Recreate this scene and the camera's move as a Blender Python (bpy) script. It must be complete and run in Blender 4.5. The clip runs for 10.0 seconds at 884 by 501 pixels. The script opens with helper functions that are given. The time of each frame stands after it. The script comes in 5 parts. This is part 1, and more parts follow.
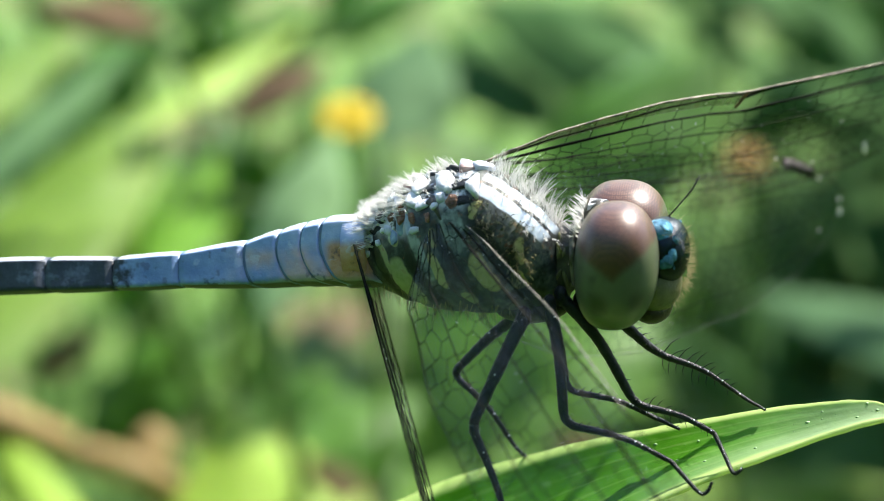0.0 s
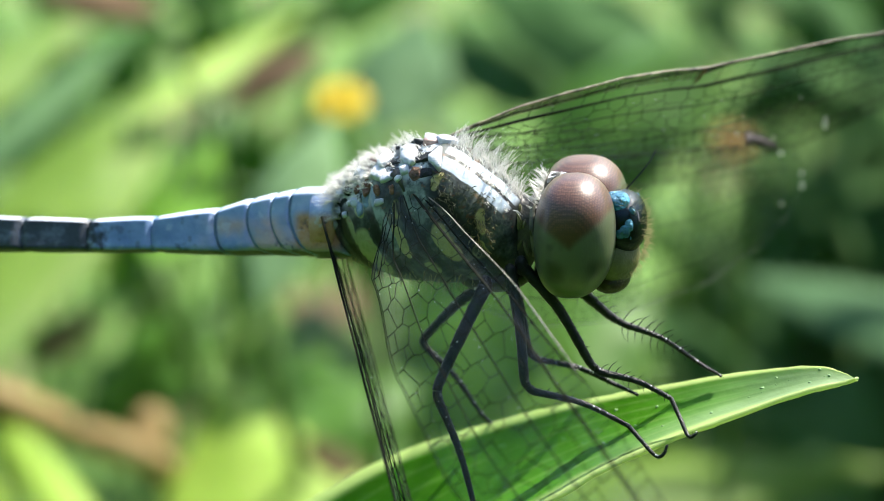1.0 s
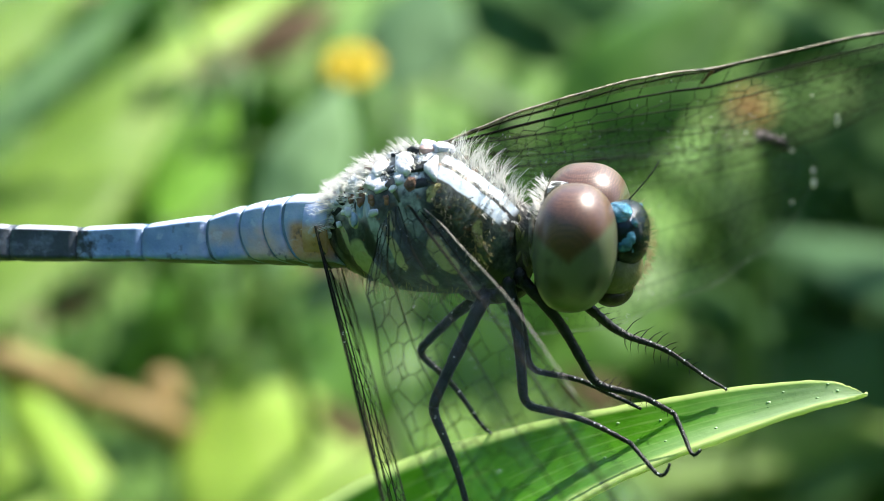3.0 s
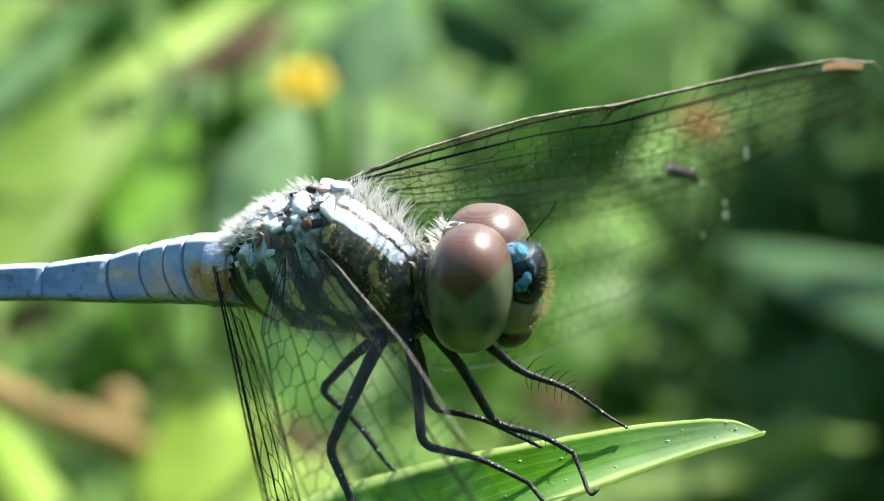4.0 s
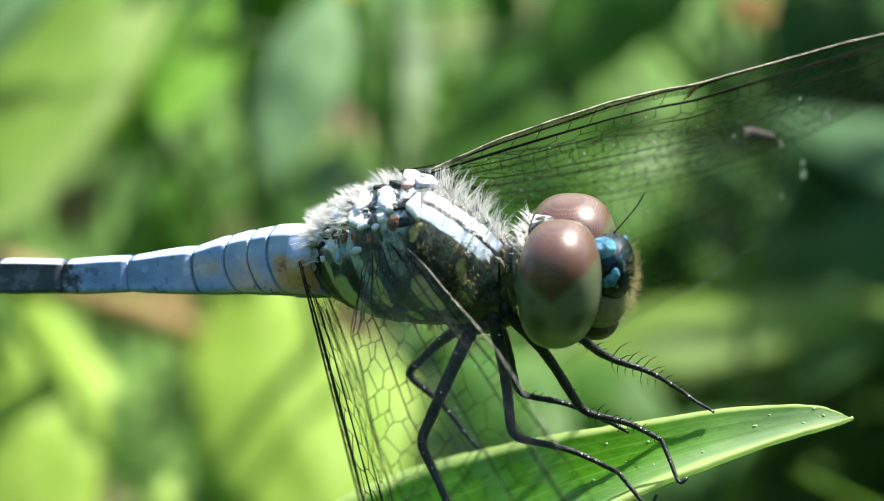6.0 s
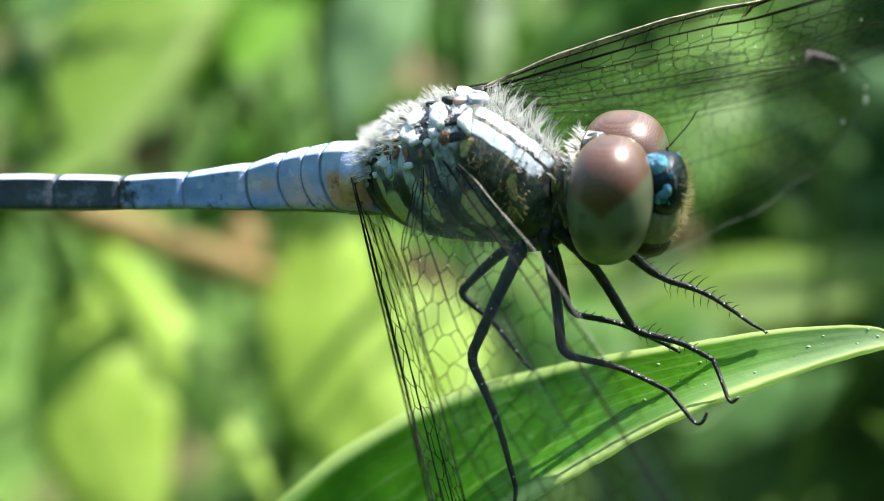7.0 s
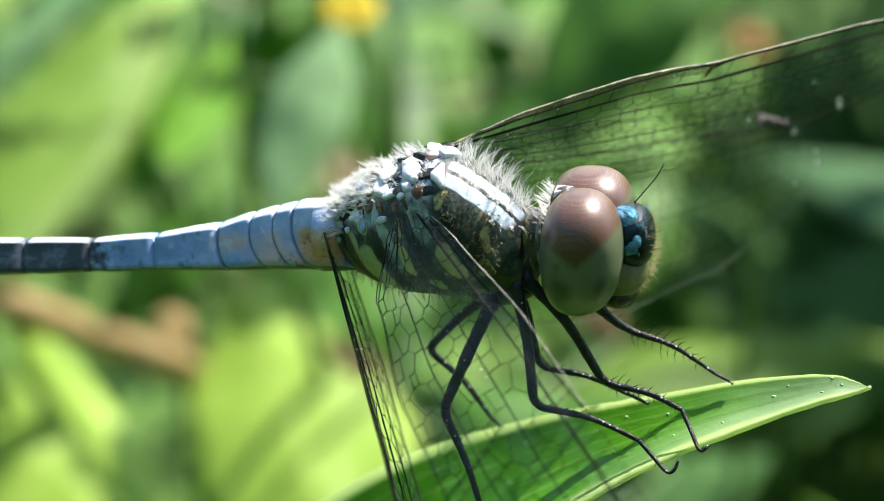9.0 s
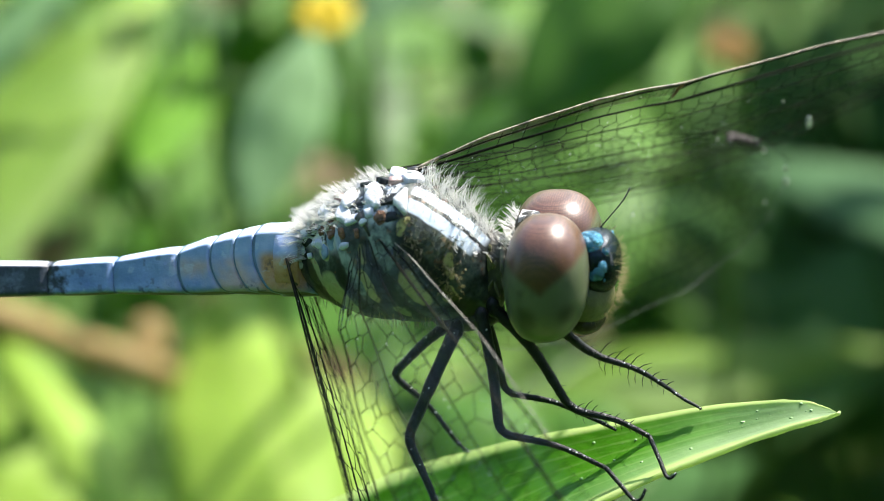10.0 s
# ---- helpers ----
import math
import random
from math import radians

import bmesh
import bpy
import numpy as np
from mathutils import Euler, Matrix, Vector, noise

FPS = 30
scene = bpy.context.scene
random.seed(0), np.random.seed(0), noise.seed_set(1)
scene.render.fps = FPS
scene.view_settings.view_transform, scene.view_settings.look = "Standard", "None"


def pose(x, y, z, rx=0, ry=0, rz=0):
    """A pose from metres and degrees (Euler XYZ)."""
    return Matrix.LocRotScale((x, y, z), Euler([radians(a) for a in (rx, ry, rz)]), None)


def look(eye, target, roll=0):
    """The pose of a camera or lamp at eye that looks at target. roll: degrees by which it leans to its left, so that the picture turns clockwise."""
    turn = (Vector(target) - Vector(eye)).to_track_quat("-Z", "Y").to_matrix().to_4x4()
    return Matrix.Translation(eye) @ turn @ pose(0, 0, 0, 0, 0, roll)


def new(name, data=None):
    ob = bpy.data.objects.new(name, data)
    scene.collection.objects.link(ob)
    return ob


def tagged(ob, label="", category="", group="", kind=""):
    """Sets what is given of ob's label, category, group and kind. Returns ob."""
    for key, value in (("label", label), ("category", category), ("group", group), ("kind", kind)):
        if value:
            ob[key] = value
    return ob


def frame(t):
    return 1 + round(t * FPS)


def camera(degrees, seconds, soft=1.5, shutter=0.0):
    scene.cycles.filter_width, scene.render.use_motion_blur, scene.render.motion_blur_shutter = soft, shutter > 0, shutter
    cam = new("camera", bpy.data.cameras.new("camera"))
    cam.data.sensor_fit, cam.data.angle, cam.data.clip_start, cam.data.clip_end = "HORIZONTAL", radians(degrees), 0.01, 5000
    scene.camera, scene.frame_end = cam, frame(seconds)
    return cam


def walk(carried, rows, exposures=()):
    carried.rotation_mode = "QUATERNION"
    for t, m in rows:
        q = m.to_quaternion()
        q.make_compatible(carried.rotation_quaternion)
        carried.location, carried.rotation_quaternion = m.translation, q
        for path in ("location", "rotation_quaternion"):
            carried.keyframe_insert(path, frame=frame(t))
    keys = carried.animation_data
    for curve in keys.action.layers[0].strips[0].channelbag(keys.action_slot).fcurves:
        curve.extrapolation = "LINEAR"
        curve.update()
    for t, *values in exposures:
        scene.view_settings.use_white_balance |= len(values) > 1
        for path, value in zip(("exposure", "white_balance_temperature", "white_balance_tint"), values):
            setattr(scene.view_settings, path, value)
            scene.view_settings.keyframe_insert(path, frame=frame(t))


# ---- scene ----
MM = 0.001
# the subject's own axes: x along the picture plane, y away, z up across the line of sight; the eye looks down on low plants
BASE = pose(0, 0, 0.16, -25, 0, 0)

# ---- camera ----
cam = camera(30, 10.0, soft=0.4)
# seconds, eye in millimetres, yaw, pitch, roll in degrees
WALK = [
    (0.0, -1.52, -56.88, 0.60, -0.33, 0.41, 0.11),
    (0.3, -2.05, -58.08, 0.02, -0.35, 0.38, 0.17),
    (0.5, -2.41, -58.87, -0.36, 0.04, 0.38, 0.22),
    (0.7, -1.44, -58.74, -0.22, 0.10, -0.30, 0.13),
    (1.0, -0.00, -58.54, -0.00, 0.00, 0.01, 0.00),
    (1.2, 0.07, -58.21, -0.41, -1.46, 1.52, 0.03),
    (1.5, 0.18, -57.71, -1.03, -0.04, -0.69, 0.07),
    (1.8, 0.05, -58.37, -0.19, -1.31, -0.14, -0.03),
    (2.0, -0.05, -58.81, 0.38, -0.11, -0.43, -0.09),
    (2.2, 0.11, -58.41, 0.79, 0.55, -0.64, -0.09),
    (3.3, 0.96, -56.20, 3.09, 0.80, -2.36, -0.10),
    (3.5, 1.12, -55.80, 3.51, -0.23, -1.47, -0.10),
    (3.8, 2.67, -56.35, 3.58, 0.96, -1.49, -0.21),
    (4.0, 3.70, -56.72, 3.63, 0.24, -2.05, -0.28),
    (4.2, 4.26, -57.12, 5.59, 2.52, -5.93, -0.71),
    (4.5, 5.09, -57.72, 8.52, 1.67, -6.59, -1.36),
    (4.8, 4.69, -57.96, 9.40, 2.92, -8.88, -1.62),
    (5.0, 4.42, -58.12, 9.99, 2.27, -8.34, -1.80),
    (5.2, 4.23, -57.57, 10.22, 0.83, -7.60, -1.89),
    (5.4, 4.05, -57.01, 10.45, 1.29, -7.47, -1.98),
    (5.5, 3.95, -56.73, 10.56, 1.86, -8.32, -2.03),
    (5.8, 2.68, -56.37, 9.68, 1.22, -6.77, -1.72),
    (6.0, 1.82, -56.13, 9.10, 1.26, -8.04, -1.52),
    (6.2, 2.03, -56.16, 8.78, 3.64, -9.27, -1.52),
    (7.3, 3.18, -56.31, 7.04, 4.21, -9.20, -1.47),
    (7.5, 3.39, -56.33, 6.72, 1.33, -6.04, -1.46),
    (7.8, 2.09, -56.77, 6.32, 2.09, -8.73, -1.49),
    (8.0, 1.23, -57.06, 6.05, 1.50, -5.96, -1.51),
    (8.2, 1.07, -56.80, 6.11, 1.06, -6.93, -1.37),
    (8.5, 0.84, -56.40, 6.21, 0.29, -6.41, -1.16),
    (8.8, 0.75, -56.96, 6.04, 1.15, -7.41, -1.26),
    (9.0, 0.68, -57.34, 5.92, 0.88, -5.60, -1.33),
    (9.3, 1.31, -56.60, 7.59, 1.19, -6.54, -1.52),
    (9.5, 1.72, -56.11, 8.69, 0.51, -5.83, -1.65),
    (9.7, 1.59, -56.24, 7.94, 0.35, -5.85, -1.62),
    (10.0, 1.39, -56.45, 6.82, 0.35, -5.77, -1.57),
]


def eye_pose(x, y, z, yaw, pitch, roll):
    return BASE @ pose(x * MM, y * MM, z * MM, 0, 0, yaw) @ pose(0, 0, 0, 90 + pitch, 0, 0) @ pose(0, 0, 0, 0, 0, roll)


walk(cam, [(t, eye_pose(*row)) for t, *row in WALK])
cam.data.dof.use_dof = True
cam.data.dof.focus_distance = 0.0550
cam.data.dof.aperture_fstop = 38.0

# ---- light ----
SUN_DIR = Vector((0.44, 0.48, 0.755)).normalized()
world = bpy.data.worlds.new("sky")
scene.world = world
world.use_nodes = True
sky = world.node_tree.nodes.new("ShaderNodeTexSky")
sky.sky_type, sky.sun_disc = "NISHITA", False
sky.sun_elevation = math.asin(SUN_DIR.z)
sky.sun_rotation = math.atan2(SUN_DIR.x, SUN_DIR.y)
back = world.node_tree.nodes["Background"]
back.inputs[1].default_value = 0.142
world.node_tree.links.new(sky.outputs[0], back.inputs[0])
sun = new("sun", bpy.data.lights.new("sun", "SUN"))
sun.data.energy, sun.data.angle, sun.data.color = 4.85, radians(0.6), (1.0, 0.94, 0.84)
sun.matrix_world = look(SUN_DIR * 5, (0, 0, 0))
scene.view_settings.exposure = 1.3


# ---- materials ----
class Nodes:
    """A material with short names for its nodes."""

    def __init__(self, name):
        self.mat = bpy.data.materials.new(name)
        self.mat.use_nodes = True
        self.t = self.mat.node_tree
        self.bsdf = self.t.nodes["Principled BSDF"]
        self.out = self.t.nodes["Material Output"]

    def n(self, kind, **sets):
        node = self.t.nodes.new(kind)
        for key, value in sets.items():
            node.inputs[key.replace("_", " ")].default_value = value
        return node

    def link(self, a, b):
        self.t.links.new(a, b)

    def coord(self):
        return self.t.nodes.new("ShaderNodeTexCoord").outputs["Object"]

    def noise(self, scale, detail=4.0, rough=0.55, vec=None):
        node = self.n("ShaderNodeTexNoise", Scale=scale, Detail=detail, Roughness=rough)
        self.link(vec or self.coord(), node.inputs["Vector"])
        return node.outputs["Fac"]

    def math(self, op, a, b=0.0, clamp=False):
        node = self.t.nodes.new("ShaderNodeMath")
        node.operation, node.use_clamp = op, clamp
        for i, v in enumerate((a, b)):
            if isinstance(v, (int, float)):
                node.inputs[i].default_value = v
            else:
                self.link(v, node.inputs[i])
        return node.outputs[0]

    def step(self, v, lo, hi):
        node = self.n("ShaderNodeMapRange", From_Min=lo, From_Max=hi)
        node.interpolation_type = "SMOOTHSTEP"
        self.link(v, node.inputs["Value"])
        return node.outputs[0]

    def ramp(self, fac, stops):
        node = self.t.nodes.new("ShaderNodeValToRGB")
        while len(node.color_ramp.elements) < len(stops):
            node.color_ramp.elements.new(0.5)
        for e, (p, c) in zip(node.color_ramp.elements, stops):
            e.position, e.color = p, (*c, 1)
        self.link(fac, node.inputs[0])
        return node.outputs[0]

    def mix(self, fac, a, b):
        node = self.t.nodes.new("ShaderNodeMix")
        node.data_type = "RGBA"
        for i, v in ((0, fac), (6, a), (7, b)):
            if isinstance(v, (int, float)):
                node.inputs[i].default_value = v
            elif isinstance(v, tuple):
                node.inputs[i].default_value = (*v, 1)
            else:
                self.link(v, node.inputs[i])
        return node.outputs[2]

    def xyz(self, vec=None):
        node = self.t.nodes.new("ShaderNodeSeparateXYZ")
        self.link(vec or self.coord(), node.inputs[0])
        return node.outputs

    def finish(self, colour=None, rough=0.5, metal=0.0, bump=None, depth=0.0, spec=0.5):
        for key, v in (("Base Color", colour), ("Roughness", rough), ("Metallic", metal), ("Specular IOR Level", spec)):
            if v is None:
                continue
            if isinstance(v, tuple):
                self.bsdf.inputs[key].default_value = (*v, 1)
            elif isinstance(v, (int, float)):
                self.bsdf.inputs[key].default_value = v
            else:
                self.link(v, self.bsdf.inputs[key])
        if bump is not None:
            node = self.n("ShaderNodeBump", Strength=1.0, Distance=depth)
            self.link(bump, node.inputs["Height"])
            self.link(node.outputs[0], self.bsdf.inputs["Normal"])
        return self.mat


def simple(name, a, b, scale, rough=0.5, metal=0.0, depth=0.0, spec=0.5):
    m = Nodes(name)
    f = m.noise(scale)
    col = m.ramp(f, [(0.3, a), (0.7, b)])
    return m.finish(col, rough, metal, m.noise(scale * 3) if depth else None, depth, spec)


def leaf_material(name, a, b, vein, scale=60.0, glow=0.45, rough=0.4, ribs=0.0, spec=0.35):
    """A leaf that lets light through; veins follow the blade's own u, v."""
    m = Nodes(name)
    uv = m.t.nodes.new("ShaderNodeUVMap").outputs[0]
    f = m.noise(scale, 5)
    col = m.ramp(f, [(0.3, a), (0.7, b)])
    x, y, z = m.xyz(uv)
    if ribs:
        w = m.math("SINE", m.math("MULTIPLY", y, ribs * 2 * math.pi))
        w = m.math("ADD", w, m.math("MULTIPLY", m.math("SUBTRACT", f, 0.5), 1.5))
        fac = m.step(w, 0.78, 1.0)
        col = m.mix(m.math("MULTIPLY", fac, 0.14), col, vein)
        # tip whitened: its silvery reflection is painted on
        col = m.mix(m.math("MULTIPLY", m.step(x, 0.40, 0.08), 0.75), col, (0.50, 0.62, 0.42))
        # the near half turns pale toward the tip, its sheen put into the colour
        tip_sheen = m.math("MULTIPLY", m.step(x, 0.56, 0.20), m.step(m.math("ADD", y, m.math("MULTIPLY", m.math("SUBTRACT", f, 0.5), 0.3)), 0.42, 0.80))
        col = m.mix(m.math("MULTIPLY", tip_sheen, 0.75), col, (0.46, 0.62, 0.36))
        cells = m.n("ShaderNodeTexNoise", Scale=1.0, Detail=2.0)
        mp = m.n("ShaderNodeMapping")
        mp.inputs["Scale"].default_value = (60, 160, 1)
        m.link(uv, mp.inputs["Vector"])
        m.link(mp.outputs[0], cells.inputs["Vector"])
        col = m.mix(m.math("MULTIPLY", m.step(cells.outputs["Fac"], 0.5, 0.75), 0.14), col, vein)
    edge = m.math("ABSOLUTE", m.math("SUBTRACT", y, 0.5))
    mid = m.math("SUBTRACT", 1.0, m.step(edge, 0.008, 0.03))
    rim = m.math("MAXIMUM", m.step(m.math("ADD", y, m.math("MULTIPLY", m.math("SUBTRACT", f, 0.5), 0.12)), 0.80, 0.88), m.step(y, 0.08, 0.04)) if ribs else m.step(edge, 0.45, 0.5)
    col = m.mix(m.math("MULTIPLY", m.math("MAXIMUM", m.math("MULTIPLY", mid, 0.0 if ribs else 1.0), rim), 0.85 if ribs else 0.6), col, vein)
    m.finish(col, rough, 0.0, m.noise(scale * 12), 0.00003, spec)
    tr = m.t.nodes.new("ShaderNodeBsdfTranslucent")
    m.link(m.mix(0.25 if ribs else 0.5, col, vein), tr.inputs["Color"])
    mixer = m.t.nodes.new("ShaderNodeMixShader")
    mixer.inputs[0].default_value = glow
    m.link(m.bsdf.outputs[0], mixer.inputs[1])
    m.link(tr.outputs[0], mixer.inputs[2])
    m.link(mixer.outputs[0], m.out.inputs["Surface"])
    return m.mat


def eye_material():
    m = Nodes("compound eye brown over grey green")
    x, y, z = m.xyz()
    v = m.math("MULTIPLY", m.math("ABSOLUTE", m.math("SUBTRACT", x, 3.95 * MM)), 0.72)
    edge = m.math("SUBTRACT", z, v)
    edge = m.math("ADD", edge, m.math("MULTIPLY", m.math("SUBTRACT", m.noise(900, 3), 0.5), 0.35 * MM))
    fac = m.step(edge, -0.40 * MM, 0.0)
    # brown lightens upward; the sunlit top is painted into the ramp
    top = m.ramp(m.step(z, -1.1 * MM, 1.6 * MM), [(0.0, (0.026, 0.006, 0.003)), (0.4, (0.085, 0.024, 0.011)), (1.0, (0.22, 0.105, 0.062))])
    spots = m.step(m.noise(1100, 2), 0.56, 0.72)
    low = m.mix(m.math("MULTIPLY", spots, 0.7), (0.105, 0.122, 0.07), (0.045, 0.052, 0.03))
    low = m.mix(m.step(z, -1.2 * MM, -1.9 * MM), low, (0.075, 0.10, 0.035))
    for cx in (3.40, 4.75):
        dx = m.math("MULTIPLY", m.math("SUBTRACT", x, cx * MM), 1.2)
        dz = m.math("ADD", z, 1.10 * MM)
        far = m.math("SQRT", m.math("ADD", m.math("MULTIPLY", dx, dx), m.math("MULTIPLY", dz, dz)))
        low = m.mix(m.math("MULTIPLY", m.step(far, 0.62 * MM, 0.08 * MM), 0.9), low, (0.016, 0.024, 0.010))
    col = m.mix(fac, low, top)
    vor = m.t.nodes.new("ShaderNodeTexVoronoi")
    vor.inputs["Scale"].default_value = 13000
    vor.inputs["Randomness"].default_value = 0.25
    m.link(m.coord(), vor.inputs["Vector"])
    dots = m.step(vor.outputs["Distance"], 0.15, 0.6)
    col = m.mix(m.math("MULTIPLY", m.math("MULTIPLY", dots, fac), 0.8), col, (0.05, 0.02, 0.012))
    m.bsdf.inputs["Coat Weight"].default_value = 1.0
    m.bsdf.inputs["Coat Roughness"].default_value = 0.37
    m.bsdf.inputs["Coat IOR"].default_value = 1.58
    return m.finish(col, 0.42, 0.0, vor.outputs["Distance"], 0.000008, 0.1)


def abdomen_material():
    m = Nodes("blue bloomed abdomen")
    x, y, z = m.xyz()
    n1, n2, n3 = m.noise(500, 4), m.noise(2600, 4), m.noise(1100, 5, 0.7)
    blue = m.ramp(n1, [(0.3, (0.12, 0.22, 0.46)), (0.5, (0.25, 0.375, 0.65)), (0.68, (0.44, 0.53, 0.76))])
    # flesh-coloured patches in the middle of the last rings before the thorax
    warm = m.math("MULTIPLY", m.step(x, -10.2 * MM, -8.2 * MM), m.math("MULTIPLY", m.step(z, 0.35 * MM, -0.15 * MM), m.step(z, -1.25 * MM, -0.7 * MM)))
    warm = m.math("MULTIPLY", warm, m.step(n1, 0.36, 0.6))
    col = m.mix(m.math("MULTIPLY", warm, 0.85), blue, m.ramp(n2, [(0.3, (0.46, 0.31, 0.25)), (0.7, (0.60, 0.42, 0.34))]))
    rust = m.math("MULTIPLY", m.step(x, -6.15 * MM, -5.75 * MM), m.math("MULTIPLY", m.step(z, 0.45 * MM, 0.1 * MM), m.step(z, -1.2 * MM, -0.7 * MM)))
    col = m.mix(m.math("MULTIPLY", rust, 0.9), col, m.ramp(n3, [(0.35, (0.06, 0.04, 0.03)), (0.46, (0.50, 0.24, 0.07)), (0.7, (0.62, 0.42, 0.26))]))
    # dark chips where the bloom has rubbed off, most along the lower edge
    low = m.math("MULTIPLY", m.step(n3, 0.53, 0.60), m.step(z, -0.35 * MM, -0.95 * MM))
    col = m.mix(m.math("MULTIPLY", low, 0.75), col, (0.035, 0.05, 0.085))
    chips = m.math("MULTIPLY", m.step(n2, 0.62, 0.68), m.step(x, -7.5 * MM, -10 * MM))
    col = m.mix(m.math("MULTIPLY", chips, 0.5), col, (0.06, 0.08, 0.13))
    pale = m.step(m.noise(1900, 3), 0.60, 0.68)
    col = m.mix(m.math("MULTIPLY", pale, 0.4), col, (0.52, 0.62, 0.74))
    dark = m.step(m.math("ADD", x, m.math("MULTIPLY", m.math("SUBTRACT", n3, 0.5), 5.0 * MM)), -12.7 * MM, -13.6 * MM)
    col = m.mix(m.math("MULTIPLY", dark, 0.96), col, m.ramp(n3, [(0.38, (0.014, 0.018, 0.026)), (0.55, (0.035, 0.045, 0.065)), (0.72, (0.16, 0.20, 0.28))]))
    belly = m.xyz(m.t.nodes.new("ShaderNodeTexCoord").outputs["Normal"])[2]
    # back whitened where it faces up: bloom, with the sunlit edge painted in
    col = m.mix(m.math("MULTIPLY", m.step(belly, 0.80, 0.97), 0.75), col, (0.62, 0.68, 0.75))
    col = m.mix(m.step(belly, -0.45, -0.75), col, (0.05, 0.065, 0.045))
    return m.finish(col, m.math("ADD", 0.34, m.math("MULTIPLY", n3, 0.35)), 0.0, n3, 0.00007)


def thorax_material():
    """Black-green with slanting olive patches on the sides and two pale blue bands beside the front ridge."""
    m = Nodes("mottled thorax")
    x, y, z = m.xyz()
    n1, n2, n3 = m.noise(900, 5), m.noise(4200, 4), m.noise(1700, 4, 0.65)
    wob = m.math("MULTIPLY", m.math("SUBTRACT", n1, 0.5), 0.55 * MM)
    dark = m.ramp(n3, [(0.40, (0.018, 0.022, 0.020)), (0.52, (0.055, 0.070, 0.064)), (0.62, (0.12, 0.14, 0.11)), (0.72, (0.25, 0.16, 0.075))])
    col = dark
    olive = m.ramp(n2, [(0.3, (0.38, 0.35, 0.12)), (0.7, (0.56, 0.51, 0.24))])
    pale = m.ramp(n2, [(0.3, (0.28, 0.31, 0.14)), (0.7, (0.42, 0.44, 0.24))])
    blue = m.ramp(n2, [(0.3, (0.16, 0.24, 0.34)), (0.7, (0.26, 0.36, 0.50))])
    rust = (0.30, 0.13, 0.05)
    teal = m.ramp(n3, [(0.42, (0.06, 0.085, 0.075)), (0.6, (0.29, 0.35, 0.31))])
    # patches: centre x, z, half length, half width, slant from upright, colour
    for px, pz, hl, hw, slant, paint in ((-0.9, 1.3, 0.75, 0.42, 0.4, teal), (-2.2, 0.5, 0.9, 0.3, 0.5, teal),
                                         (-1.52, 0.08, 0.68, 0.21, 0.40, olive), (0.02, 0.06, 0.80, 0.33, 0.43, olive), (-2.85, -0.6, 1.05, 0.46, 0.42, pale),
                                         (-3.75, 0.1, 0.55, 0.28, 0.35, pale), (-1.62, 1.15, 0.30, 0.15, 0.3, olive), (-2.86, 1.35, 0.30, 0.26, 0.2, blue),
                                         (-3.1, 1.72, 0.18, 0.30, 0.0, rust), (-0.3, 1.95, 0.24, 0.15, -0.5, olive), (1.12, 0.55, 0.42, 0.17, 0.15, olive),
                                         (0.98, -0.35, 0.36, 0.24, 0.2, olive), (-0.62, -0.95, 0.30, 0.2, 0.5, pale), (-3.3, 0.95, 0.28, 0.2, 0.3, pale)):
        dx, dz = m.math("ADD", m.math("SUBTRACT", x, px * MM), wob), m.math("SUBTRACT", z, pz * MM)
        along = m.math("SUBTRACT", m.math("MULTIPLY", dz, math.cos(slant) / (hl * MM)), m.math("MULTIPLY", dx, math.sin(slant) / (hl * MM)))
        cross = m.math("ADD", m.math("MULTIPLY", dx, math.cos(slant) / (hw * MM)), m.math("MULTIPLY", dz, math.sin(slant) / (hw * MM)))
        far = m.math("ADD", m.math("POWER", m.math("ABSOLUTE", along), 2.4), m.math("POWER", m.math("ABSOLUTE", cross), 2.4))
        col = m.mix(m.step(far, 1.15, 0.7), col, paint)
    fleck = m.math("MULTIPLY", m.step(n2, 0.60, 0.66), m.step(z, -0.9 * MM, 0.5 * MM))
    col = m.mix(m.math("MULTIPLY", fleck, 0.45), col, (0.24, 0.09, 0.03))
    # black seams between the side plates
    seam = m.math("ADD", m.math("ADD", x, m.math("MULTIPLY", z, 0.55)), m.math("MULTIPLY", wob, 0.8))
    seam = m.step(m.math("COSINE", m.math("ADD", m.math("MULTIPLY", seam, 2 * math.pi / (1.55 * MM)), math.pi)), 0.45, 0.8)
    seam = m.math("MULTIPLY", seam, m.step(z, 1.9 * MM, 1.5 * MM))
    col = m.mix(m.math("MULTIPLY", seam, 0.85), col, (0.012, 0.014, 0.015))
    ay = m.math("ABSOLUTE", m.math("ADD", y, 0.42 * MM))
    band = m.math("MULTIPLY", m.step(ay, 0.06 * MM, 0.11 * MM), m.step(m.math("ADD", ay, m.math("MULTIPLY", wob, 0.3)), 0.56 * MM, 0.50 * MM))
    band = m.math("MULTIPLY", band, m.math("MULTIPLY", m.step(x, -0.35 * MM, -0.2 * MM), m.step(z, 0.55 * MM, 0.8 * MM)))
    bloom = m.ramp(n2, [(0.3, (0.45, 0.55, 0.67)), (0.7, (0.63, 0.71, 0.79))])
    col = m.mix(m.math("MULTIPLY", band, 0.97), col, bloom)
    rear = m.math("MULTIPLY", m.math("MULTIPLY", m.step(x, -0.5 * MM, -0.9 * MM), m.step(z, 1.85 * MM, 2.2 * MM)), m.step(n3, 0.44, 0.54))
    col = m.mix(m.math("MULTIPLY", rear, 0.8), col, (0.66, 0.70, 0.76))
